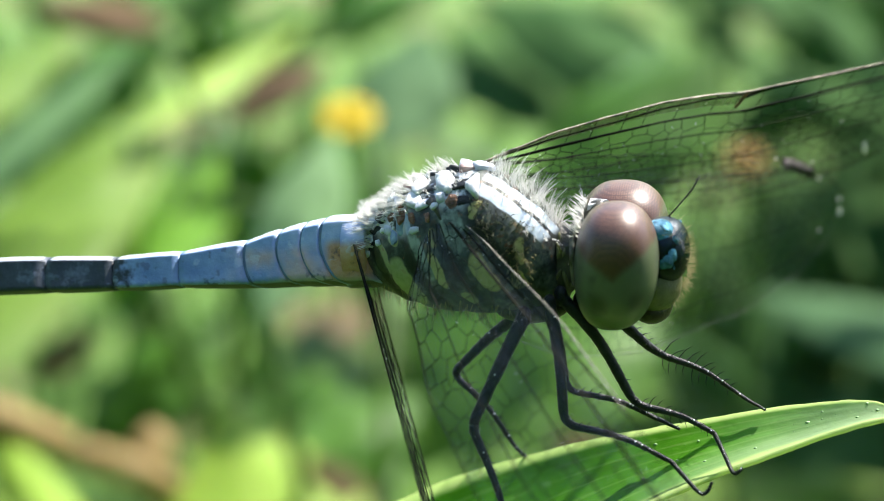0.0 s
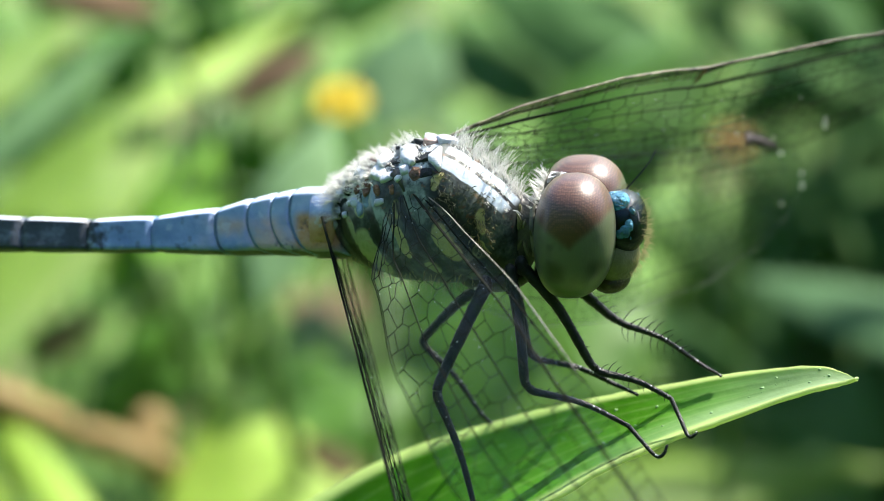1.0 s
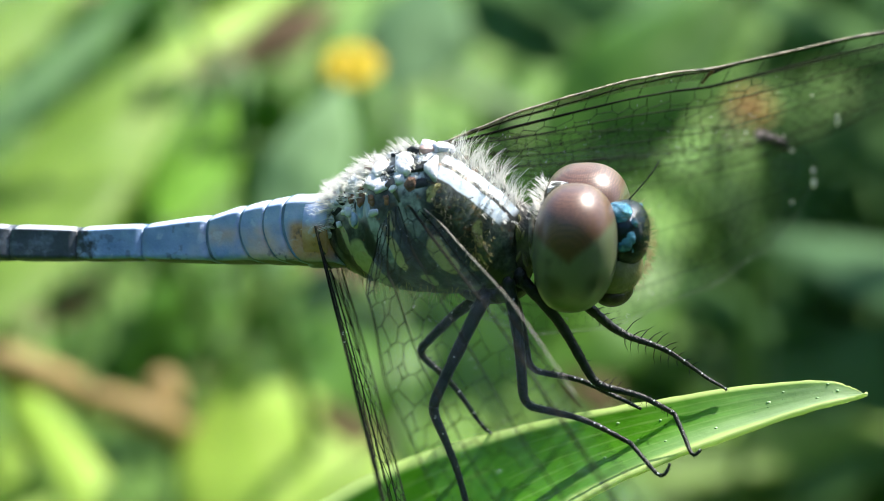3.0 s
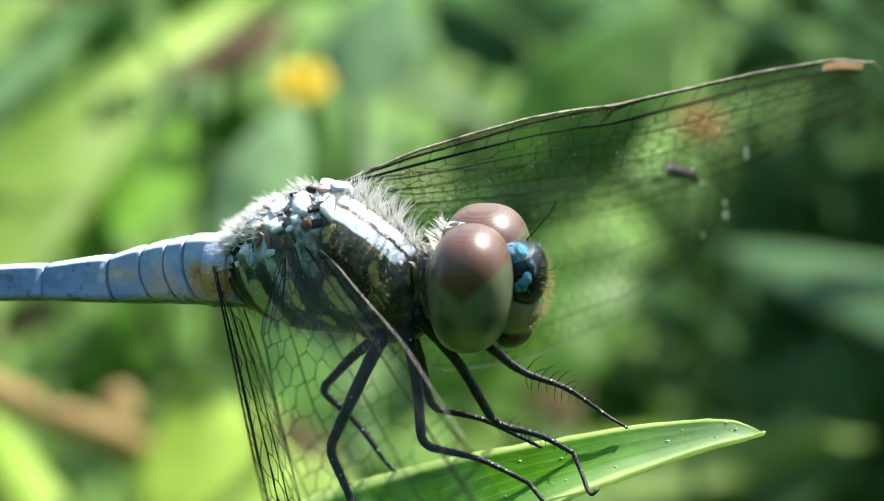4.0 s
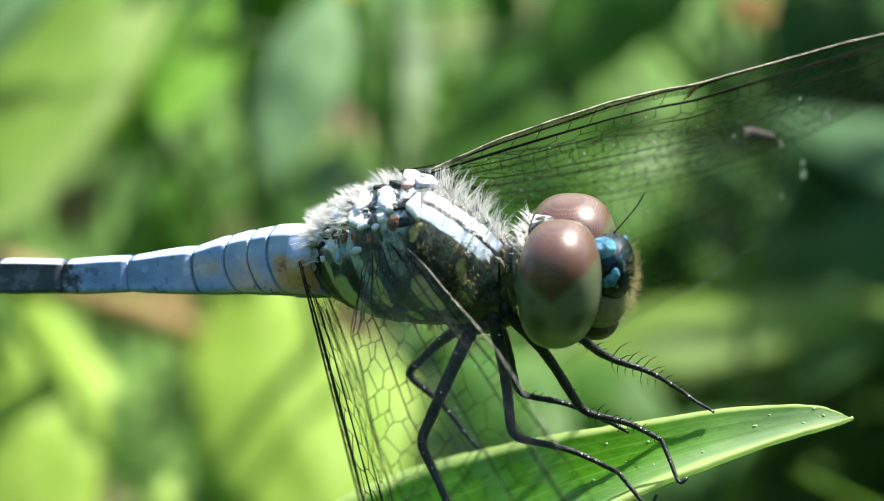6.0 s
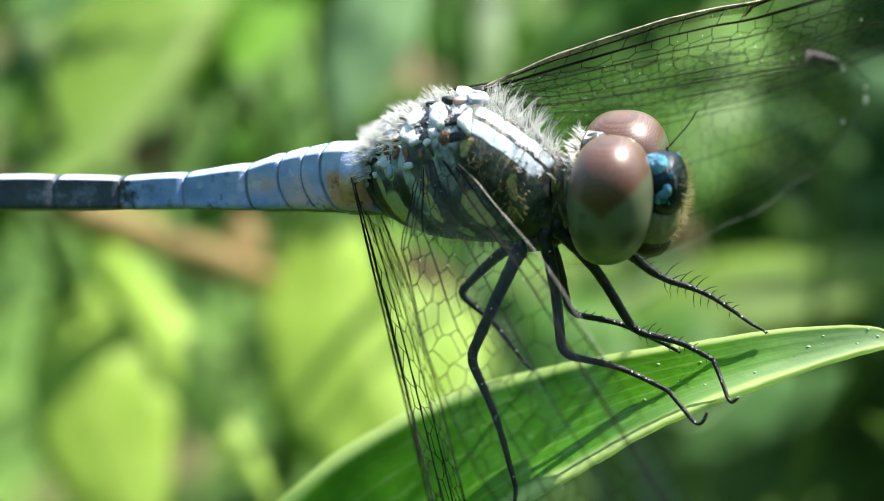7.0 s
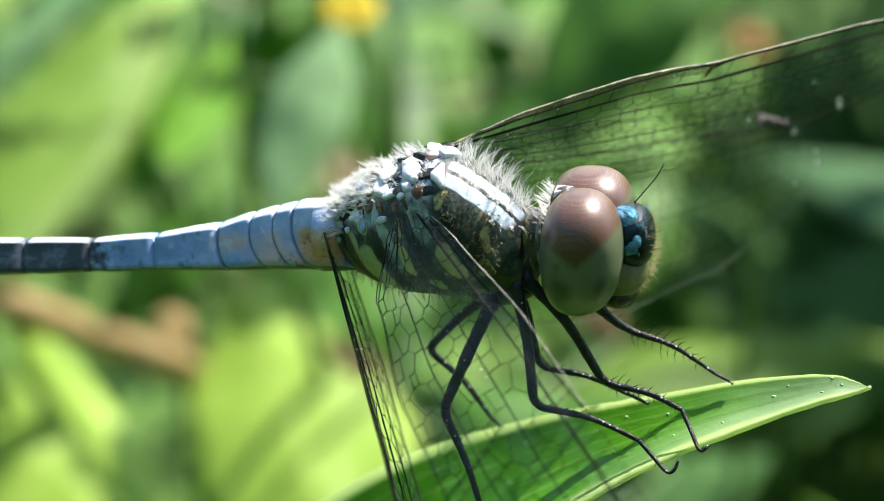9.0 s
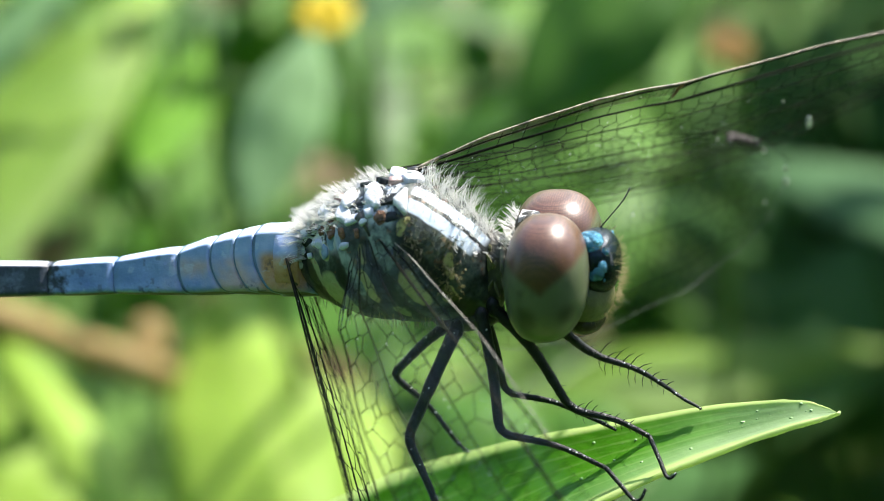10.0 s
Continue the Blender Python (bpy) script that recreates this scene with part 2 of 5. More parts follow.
    down = m.math("MULTIPLY", m.math("MULTIPLY", m.step(x, -2.5 * MM, -3.1 * MM), m.step(m.math("ADD", z, wob), 0.75 * MM, 1.15 * MM)), m.step(n3, 0.38, 0.48))
    col = m.mix(m.math("MULTIPLY", down, 0.85), col, (0.74, 0.75, 0.76))
    return m.finish(col, 0.4, 0.0, n2, 0.000025, 0.4)


def membrane_material():
    m = Nodes("clear wing membrane")
    clear = m.t.nodes.new("ShaderNodeBsdfTransparent")
    clear.inputs[0].default_value = (0.955, 0.965, 0.95, 1)
    gloss = m.t.nodes.new("ShaderNodeBsdfGlossy")
    gloss.inputs["Roughness"].default_value = 0.32
    gloss.inputs["Color"].default_value = (0.9, 0.95, 1.0, 1)
    lw = m.n("ShaderNodeLayerWeight", Blend=0.5)
    shine = m.math("ADD", m.math("MULTIPLY", m.math("POWER", lw.outputs["Facing"], 4.0), 0.14), 0.022)
    bump = m.n("ShaderNodeBump", Strength=0.6, Distance=0.00008)
    m.link(m.noise(1500, 3), bump.inputs["Height"])
    m.link(bump.outputs[0], gloss.inputs["Normal"])
    mixer = m.t.nodes.new("ShaderNodeMixShader")
    m.link(shine, mixer.inputs[0])
    m.link(clear.outputs[0], mixer.inputs[1])
    m.link(gloss.outputs[0], mixer.inputs[2])
    m.link(mixer.outputs[0], m.out.inputs["Surface"])
    return m.mat


def hair_material(name, colour, glow):
    m = Nodes(name)
    m.finish(colour, 0.45)
    tr = m.t.nodes.new("ShaderNodeBsdfTranslucent")
    tr.inputs[0].default_value = (*colour, 1)
    mixer = m.t.nodes.new("ShaderNodeMixShader")
    mixer.inputs[0].default_value = glow
    m.link(m.bsdf.outputs[0], mixer.inputs[1])
    m.link(tr.outputs[0], mixer.inputs[2])
    m.link(mixer.outputs[0], m.out.inputs["Surface"])
    return m.mat


def strip_material():
    # half-clear pale panel; the membrane's sheen is put into its colour
    m = Nodes("pale wing strip of painted sheen")
    m.finish(m.ramp(m.noise(1400, 4), [(0.35, (0.16, 0.15, 0.09)), (0.6, (0.46, 0.45, 0.36)), (0.72, (0.40, 0.22, 0.12))]), 0.35)
    clear = m.t.nodes.new("ShaderNodeBsdfTransparent")
    clear.inputs[0].default_value = (0.9, 0.93, 0.88, 1)
    mixer = m.t.nodes.new("ShaderNodeMixShader")
    mixer.inputs[0].default_value = 0.5
    m.link(m.bsdf.outputs[0], mixer.inputs[1])
    m.link(clear.outputs[0], mixer.inputs[2])
    m.link(mixer.outputs[0], m.out.inputs["Surface"])
    return m.mat


EYE = eye_material()
STRIP = strip_material()
ABDOMEN = abdomen_material()
THORAX = thorax_material()
MEMBRANE = membrane_material()
BLACK = simple("black leg cuticle", (0.006, 0.008, 0.009), (0.024, 0.028, 0.028), 3200, 0.33, 0.0, 0.00006, 0.25)
NECK = simple("black neck cuticle", (0.016, 0.017, 0.016), (0.13, 0.12, 0.09), 1900, 0.45, 0.0, 0.00006)
VEIN = simple("dark wing vein", (0.006, 0.007, 0.006), (0.022, 0.022, 0.016), 900, 0.8, 0.0, 0.0, 0.05)
COSTA = simple("mottled front vein of wing", (0.02, 0.018, 0.012), (0.46, 0.40, 0.28), 2600, 0.4, 0.0, 0.00005, 0.5)
MARGIN = simple("pale rear vein of wing", (0.09, 0.105, 0.08), (0.22, 0.245, 0.205), 1200, 0.7, 0.0, 0.0, 0.08)
PALE_COSTA = simple("pale front vein of wing", (0.06, 0.055, 0.045), (0.34, 0.31, 0.26), 2400, 0.45, 0.0, 0.00004)
DARKSTIGMA = simple("grey wing spot", (0.05, 0.042, 0.042), (0.11, 0.095, 0.095), 900, 0.6, 0.0, 0.0, 0.2)
BLOOM = simple("white bloomed plate", (0.60, 0.62, 0.66), (0.80, 0.80, 0.82), 2500, 0.5, 0.0, 0.00004)
LAVENDER = simple("pale lavender bloomed plate", (0.46, 0.49, 0.60), (0.70, 0.72, 0.80), 2200, 0.45, 0.0, 0.00005)
PINKISH = simple("pinkish brown plate", (0.20, 0.11, 0.10), (0.50, 0.38, 0.36), 2400, 0.4, 0.0, 0.00005)
RUST = simple("rusty brown plate", (0.05, 0.02, 0.01), (0.30, 0.14, 0.07), 4200, 0.4, 0.0, 0.00006)
STEEL = simple("steel blue plate", (0.12, 0.19, 0.28), (0.33, 0.45, 0.58), 2600, 0.4, 0.0, 0.00005)
FRONS = simple("metallic blue forehead", (0.001, 0.005, 0.009), (0.003, 0.018, 0.030), 2600, 0.22, 0.5, 0.00004)
FRONS_GLINT = simple("bright blue forehead glint", (0.004, 0.05, 0.11), (0.10, 0.42, 0.62), 1700, 0.26, 0.3, 0.0003, 0.8)
FACE = simple("yellow green face", (0.07, 0.07, 0.028), (0.20, 0.19, 0.08), 1400, 0.45, 0.0, 0.00005)


def band_material():
    m = Nodes("dark blue seam")
    col = m.ramp(m.noise(1500), [(0.3, (0.06, 0.11, 0.20)), (0.7, (0.15, 0.24, 0.38))])
    return m.finish(col, 0.5)


BAND = band_material()
LIP = simple("dark brown lip", (0.02, 0.012, 0.008), (0.09, 0.06, 0.03), 1500, 0.35, 0.0, 0.00005)
FOLD = hair_material("pale membrane fold with painted glint", (0.62, 0.66, 0.58), 0.4)
STIGMA = hair_material("tan wing spot", (0.80, 0.62, 0.48), 0.5)
HAIR = hair_material("white hair", (0.93, 0.93, 0.91), 0.5)
DARKHAIR = hair_material("dark hair", (0.06, 0.075, 0.028), 0.3)
GREYHAIR = hair_material("straw hair", (0.45, 0.40, 0.20), 0.5)


# ---- mesh helpers ----
def mesh_of(name, verts, faces, smooth=True, scale=MM):
    me = bpy.data.meshes.new(name)
    me.from_pydata([(x * scale, y * scale, z * scale) for x, y, z in verts], [], faces)
    if smooth:
        me.polygons.foreach_set("use_smooth", [True] * len(me.polygons))
    me.update()
    return me


def part(name, geo, material, parent, label="", smooth=True):
    ob = new(name, mesh_of(name, *geo, smooth=smooth))
    ob.data.materials.append(material)
    ob.parent = parent
    return tagged(ob, label)


def add(geo, other):
    n = len(geo[0])
    geo[0].extend(other[0])
    geo[1].extend([tuple(i + n for i in f) for f in other[1]])
    return geo


def tube(points, radii, sides=8, closed=True):
    """A tapered tube along points; radii one number or one for each point."""
    pts = [Vector(p) for p in points]
    if isinstance(radii, (int, float)):
        radii = [radii] * len(pts)
    verts, faces = [], []
    up = Vector((0.13, 0.27, 0.95))
    for i, p in enumerate(pts):
        d = (pts[min(i + 1, len(pts) - 1)] - pts[max(i - 1, 0)]).normalized()
        a = d.cross(up)
        if a.length < 0.05:
            a = d.cross(Vector((1, 0, 0)))
        a.normalize()
        b = d.cross(a)
        for k in range(sides):
            q = 2 * math.pi * k / sides
            verts.append(tuple(p + (a * math.cos(q) + b * math.sin(q)) * radii[i]))
    for i in range(len(pts) - 1):
        for k in range(sides):
            j = (k + 1) % sides
            faces.append((i * sides + k, i * sides + j, (i + 1) * sides + j, (i + 1) * sides + k))
    if closed:
        faces.append(tuple(range(sides))[::-1])
        faces.append(tuple((len(pts) - 1) * sides + k for k in range(sides)))
    return [verts, faces]


def smooth_line(points, steps):
    """Catmull-Rom through the points."""
    p = [Vector(q) for q in points]
    p = [p[0] * 2 - p[1]] + p + [p[-1] * 2 - p[-2]]
    out = []
    for i in range(1, len(p) - 2):
        for k in range(steps):
            t = k / steps
            out.append(0.5 * ((2 * p[i]) + (p[i + 1] - p[i - 1]) * t + (2 * p[i - 1] - 5 * p[i] + 4 * p[i + 1] - p[i + 2]) * t * t
                              + (3 * p[i] - p[i - 1] - 3 * p[i + 1] + p[i + 2]) * t ** 3))
    out.append(p[-2])
    return out


def interp(x, table):
    """Rows of (x, a, b, ...), read between rows."""
    if x <= table[0][0]:
        return table[0][1:]
    for r, s in zip(table, table[1:]):
        if x <= s[0]:
            t = (x - r[0]) / (s[0] - r[0])
            t = t * t * (3 - 2 * t) * 0.5 + t * 0.5
            return tuple(a + (b - a) * t for a, b in zip(r[1:], s[1:]))
    return table[-1][1:]


def ellipsoid(c, r, nu=40, nv=28, power=1.0, bend=None):
    verts, faces = [], []
    for j in range(nv + 1):
        v = math.pi * j / nv
        for i in range(nu):
            u = 2 * math.pi * i / nu
            d = Vector((math.sin(v) * math.cos(u), math.sin(v) * math.sin(u), math.cos(v)))
            if power != 1.0:
                d = Vector([math.copysign(abs(q) ** power, q) for q in d])
            p = Vector((c[0] + d.x * r[0], c[1] + d.y * r[1], c[2] + d.z * r[2]))
            verts.append(tuple(bend(p, d) if bend else p))
    for j in range(nv):
        for i in range(nu):
            k = (i + 1) % nu
            faces.append((j * nu + i, (j + 1) * nu + i, (j + 1) * nu + k, j * nu + k))
    return [verts, faces]


def loft(sections, sides=40):
    """Closed body along x. Sections: x, top, bottom, half width, roof (0 round, 1 peaked)."""
    verts, faces = [], []
    for x, top, bot, w, roof in sections:
        c, h = (top + bot) / 2, (top - bot) / 2
        for k in range(sides):
            q = 2 * math.pi * k / sides
            s, co = math.sin(q), math.cos(q)
            width = w * (1 - roof * 0.45 * max(0, co) ** 1.2)
            verts.append((x, width * math.copysign(abs(s) ** 0.9, s), c + h * co))
    n = len(sections)
    for i in range(n - 1):
        for k in range(sides):
            j = (k + 1) % sides
            faces.append((i * sides + k, i * sides + j, (i + 1) * sides + j, (i + 1) * sides + k))
    faces.append(tuple(range(sides))[::-1])
    faces.append(tuple((n - 1) * sides + k for k in range(sides)))
    return [verts, faces]


# ---- ground and light-facing surroundings ----
def to_world(p):
    return BASE @ (Vector(p) * MM)


def soil_material():
    m = Nodes("soil under low green growth")
    n1, n2, n3 = m.noise(34, 4), m.noise(160, 5), m.noise(22, 3)
    col = m.ramp(n1, [(0.30, (0.05, 0.12, 0.018)), (0.5, (0.095, 0.20, 0.028)), (0.68, (0.16, 0.28, 0.05))])
    col = m.mix(m.step(n3, 0.55, 0.66), col, m.ramp(n2, [(0.3, (0.10, 0.06, 0.035)), (0.7, (0.26, 0.16, 0.10))]))
    return m.finish(col, 0.9, 0.0, n2, 0.004)


def ground():
    verts, faces = [], []
    rings = [0.0, 0.1, 0.2, 0.3, 0.4, 0.5, 0.65, 0.8, 1.0, 1.5, 2.5, 5, 12, 40, 150, 600, 2000]
    seg = 48
    for r in rings:
        for k in range(seg):
            a = 2 * math.pi * k / seg
            x, y = r * math.cos(a), 0.3 + r * math.sin(a)
            verts.append((x, y, 0.006 * noise.noise((x * 9, y * 9, 0)) if r < 3 else 0.0))
    for i in range(len(rings) - 1):
        for k in range(seg):
            j = (k + 1) % seg
            faces.append((i * seg + k, (i + 1) * seg + k, (i + 1) * seg + j, i * seg + j))
    ob = new("ground", mesh_of("ground", verts, faces, True, 1.0))
    ob.data.materials.append(soil_material())
    tagged(ob, "soil under low green growth with bare brown patches", "ground", kind="structure")


ground()


def blade(spine, widths, across, sag=0.12, nu=28, nv=8, thick=0.25, wave=0.0, seed=0):
    """A leaf: a strip along spine (mm), width by widths, spread along across; returns verts, faces, uvs."""
    line = smooth_line(spine, max(2, nu // (len(spine) - 1)))
    n = len(line)
    tops, uvs = [], []
    for i, p in enumerate(line):
        t = i / (n - 1)
        w = interp(t, widths)[0]
        a = across(t) if callable(across) else across
        d = (line[min(i + 1, n - 1)] - line[max(i - 1, 0)]).normalized()
        a = (a - d * a.dot(d)).normalized()
        nrm = d.cross(a).normalized()
        for j in range(nv + 1):
            c = j / nv * 2 - 1
            lift = sag * w * (abs(c) ** 1.4) + wave * w * noise.noise((t * 5 + seed, c * 2, seed * 3.1))
            tops.append(p + a * (c * w * 0.5) + nrm * lift)
            uvs.append((t, j / nv))
    verts = [tuple(v) for v in tops]
    m = nv + 1
    faces = []
    for i in range(n - 1):
        for j in range(nv):
            faces.append((i * m + j, (i + 1) * m + j, (i + 1) * m + j + 1, i * m + j + 1))
    low = len(verts)
    for i in range(n):
        d = (line[min(i + 1, n - 1)] - line[max(i - 1, 0)]).normalized()
        for j in range(m):
            v = tops[i * m + j]
            side = (tops[i * m + min(j + 1, nv)] - tops[i * m + max(j - 1, 0)])
            nn = d.cross(side)
            nn = nn.normalized() if nn.length > 1e-9 else Vector((0, 0, 1))
            edge = 0.25 + 0.75 * (1 - abs(j / nv * 2 - 1))
            verts.append(tuple(v - nn * thick * edge))
    uvs = uvs + uvs
    for i in range(n - 1):
        for j in range(nv):
            faces.append((low + i * m + j, low + i * m + j + 1, low + (i + 1) * m + j + 1, low + (i + 1) * m + j))
        faces.append((i * m, low + i * m, low + (i + 1) * m, (i + 1) * m))
        faces.append((i * m + nv, (i + 1) * m + nv, low + (i + 1) * m + nv, low + i * m + nv))
    return verts, faces, uvs


def leaf_part(name, geo, material, parent, label=""):
    verts, faces, uvs = geo
    verts = [tuple(to_world(v)) for v in verts]
    ob = new(name, mesh_of(name, verts, faces, True, 1.0))
    layer = ob.data.uv_layers.new(name="UVMap")
    for lp in ob.data.loops:
        layer.data[lp.index].uv = uvs[lp.vertex_index]
    ob.data.materials.append(material)
    ob.parent = parent
    return tagged(ob, label)


def stem_part(name, pts, r0, r1, material, parent):
    line = smooth_line(pts, 6)
    n = len(line)
    geo = tube(line, [r0 + (r1 - r0) * i / (n - 1) for i in range(n)], 8)
    ob = new(name, mesh_of(name, [tuple(to_world(v)) for v in geo[0]], geo[1], True, 1.0))
    ob.data.materials.append(material)
    ob.parent = parent
    return ob


INV = BASE.inverted()


def on_ground(p, dx=0.0, dy=0.0):
    """The ground point below p (mm in the subject's axes), shifted, slightly sunk."""
    q = to_world(p) + Vector((dx * MM, dy * MM, 0))
    q.z = -0.004
    return (INV @ q) / MM


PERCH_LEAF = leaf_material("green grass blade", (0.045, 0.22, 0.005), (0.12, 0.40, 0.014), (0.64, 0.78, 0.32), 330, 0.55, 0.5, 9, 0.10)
# lighter copies of the leaf green, with sunshine put into the colour
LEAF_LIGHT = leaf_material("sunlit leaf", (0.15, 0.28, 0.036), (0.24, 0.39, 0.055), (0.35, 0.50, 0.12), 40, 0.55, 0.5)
LEAF_BRIGHT = leaf_material("bright yellow green leaf, sunlit tone", (0.29, 0.46, 0.06), (0.42, 0.60, 0.10), (0.54, 0.68, 0.18), 40, 0.5, 0.5)
LEAF_MID = leaf_material("mid green leaf", (0.042, 0.145, 0.012), (0.09, 0.235, 0.02), (0.20, 0.38, 0.05), 40, 0.45, 0.5)
LEAF_FRESH = leaf_material("fresh green leaf", (0.10, 0.27, 0.02), (0.18, 0.38, 0.034), (0.28, 0.47, 0.08), 40, 0.5, 0.6, 0.0, 0.15)
LEAF_SAGE = leaf_material("greyish green leaf", (0.20, 0.37, 0.15), (0.28, 0.46, 0.22), (0.32, 0.50, 0.25), 40, 0.45, 0.75, 0.0, 0.06)
# dark copy of the leaf green, with shade put into the colour
LEAF_SHADE = leaf_material("dark green leaf", (0.055, 0.14, 0.04), (0.11, 0.23, 0.075), (0.17, 0.31, 0.12), 40, 0.4, 0.7, 0.0, 0.06)
LEAF_PALE = leaf_material("pale waxy leaf", (0.15, 0.29, 0.12), (0.25, 0.40, 0.19), (0.30, 0.45, 0.24), 40, 0.35, 0.75, 0.0, 0.15)
DRY = leaf_material("dry tan brown stalk", (0.25, 0.17, 0.065), (0.40, 0.28, 0.11), (0.46, 0.34, 0.15), 50, 0.3, 0.7)
PETAL = leaf_material("yellow petal", (0.66, 0.50, 0.02), (0.82, 0.66, 0.03), (0.85, 0.70, 0.05), 80, 0.4, 0.6)
PETAL_ORANGE = leaf_material("orange petal", (0.22, 0.13, 0.01), (0.34, 0.21, 0.015), (0.32, 0.2, 0.02), 80, 0.4, 0.6)
LEAF_TEAL = leaf_material("dull grey green leaf", (0.08, 0.17, 0.075), (0.13, 0.23, 0.11), (0.17, 0.27, 0.14), 40, 0.35, 0.75, 0.0, 0.06)
BROWN = leaf_material("withered brown leaf", (0.11, 0.075, 0.04), (0.23, 0.15, 0.08), (0.25, 0.18, 0.1), 40, 0.3, 0.7, 0.0, 0.15)
DARK_BROWN = leaf_material("rotting brown leaf", (0.045, 0.04, 0.015), (0.11, 0.075, 0.03), (0.13, 0.10, 0.04), 40, 0.25, 0.7, 0.0, 0.15)
DEW = simple("dew drop on green", (0.22, 0.40, 0.15), (0.46, 0.62, 0.36), 700, 0.12, 0.0, 0.0, 0.6)
STEM = simple("green stem", (0.06, 0.13, 0.03), (0.13, 0.22, 0.06), 60, 0.5)
CORE = simple("brown flower head", (0.12, 0.05, 0.02), (0.28, 0.12, 0.04), 800, 0.8, 0.0, 0.0003)


def perch_plant():
    root = tagged(new("grass_plant"), "long green grass blade with pale veins and rim", "grass")
    # far rim and near rim of the blade, from its tip down to the stem
    far = [(14.04, -2.84, -4.37), (13.48, -2.65, -4.12), (12.63, -2.40, -3.98), (10.18, -1.30, -4.33), (7.38, -0.60, -4.90), (4.51, 0.30, -5.54), (1.57, 1.60, -6.46), (-1.50, 2.60, -7.61), (-4.45, 3.40, -9.23), (-7.03, 4.00, -11.17), (-11.23, 5.00, -15.47), (-15.57, 6.00, -21.18)]
    near = [(14.04, -2.84, -4.40), (13.33, -3.05, -4.60), (12.27, -3.20, -4.85), (9.88, -3.00, -5.73), (7.64, -3.00, -6.59), (5.56, -3.20, -7.53), (3.50, -3.40, -8.75), (1.46, -3.50, -10.01), (-0.59, -3.30, -11.78), (-2.46, -3.00, -13.62), (-6.45, -1.00, -18.18), (-11.11, 2.00, -24.24)]
    a, b = smooth_line(far, 6), smooth_line(near, 6)
    nv, verts, uvs, faces = 14, [], [], []
    n = len(a)
    for i in range(n):
        d = (a[min(i + 1, n - 1)] - a[max(i - 1, 0)]).normalized()
        side = b[i] - a[i]
        nrm = side.cross(d).normalized() if side.length > 1e-6 else Vector((0, -0.5, 0.8))
        for j in range(nv + 1):
            c = j / nv
            dip = 0.10 * side.length * math.sin(math.pi * c)
            rib = 0.014 * math.sin(c * 2 * math.pi * 9) * min(1, side.length / 2) ** 2
            roll = -0.035 * side.length * max(0, c - 0.86) / 0.14 - 0.02 * side.length * max(0, 0.1 - c) / 0.1
            wob = 0.03 * noise.noise((i * 0.9, j * 3.1, 2.0)) * (1 if 0 < j < nv else 2) * min(1, side.length)
            verts.append(tuple(a[i] + side * c + nrm * (dip + rib + roll) + Vector((0, 0, wob))))
            uvs.append((i / (n - 1), c))
    m = nv + 1
    for i in range(n - 1):
        for j in range(nv):
            faces.append((i * m + j, i * m + j + 1, (i + 1) * m + j + 1, (i + 1) * m + j))
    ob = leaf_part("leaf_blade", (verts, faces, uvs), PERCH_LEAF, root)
    mod = ob.modifiers.new("thickness", "SOLIDIFY")
    mod.thickness, mod.offset = 0.00016, -1
    r = random.Random(8)
    # dew drops coloured pale to stand for the blade's small white glints
    for _ in range(34):
        i = r.randrange(8, 30)
        c = r.uniform(0.12, 0.85)
        side = b[i] - a[i]
        nrm = side.cross((a[i + 1] - a[i - 1])).normalized()
        p = a[i] + side * c + nrm * (0.10 * side.length * math.sin(math.pi * c) - 0.15)
        rad = r.choice((0.012, 0.016, 0.02, 0.03, 0.045, 0.065))
        geo = ellipsoid(tuple(p), (rad * r.uniform(0.8, 1.7), rad, rad * 0.7), 8, 5)
        ob = new("dew_drop", mesh_of("dew_drop", [tuple(to_world(v)) for v in geo[0]], geo[1], True, 1.0))
        ob.data.materials.append(DEW)
        ob.parent = root
    end = (a[-1] + b[-1]) / 2
    stem_part("stem", [tuple(end + Vector((3, 0, 3))), tuple(end + Vector((-3, 2, -12))), tuple(on_ground(end, -8, 10))], 0.9, 1.4, STEM, root)


perch_plant()


def weed(label, leaves, material, category="plant", stem=0.8):
    """A low plant: each leaf as base, tip, width, facing, sag; one stem from the ground to the first base."""
    root = tagged(new("weed"), label, category)
    first = Vector(leaves[0][0])
    foot = on_ground(first, random.uniform(-15, 15), random.uniform(5, 25))
    mid = (first + foot) / 2 + Vector((random.uniform(-4, 4), random.uniform(-2, 6), 3))
    stem_part("stem", [tuple(foot), tuple(mid), tuple(first)], stem * 1.5, stem, STEM, root)
    for i, (base, tip, width, face, sag) in enumerate(leaves):
        base, tip = Vector(base), Vector(tip)
        across = (tip - base).cross(Vector(face)).normalized()
        mid = (base + tip) / 2 + Vector(face).normalized() * sag
        widths = [(0, width * 0.12), (0.15, width * 0.62), (0.4, width), (0.65, width * 0.85), (0.88, width * 0.35), (1, width * 0.03)]
        leaf_part("leaf", blade([tuple(base), tuple(mid), tuple(tip)], widths, across, 0.1, 20, 8, 0.3, 0.08, i + len(label)), material, root)
        if (base - first).length > 2:
            stem_part("leaf_stalk", [tuple(first), tuple((first + base) / 2 + Vector((0, 0, -3))), tuple(base)], stem * 0.7, stem * 0.5, STEM, root)
    return root


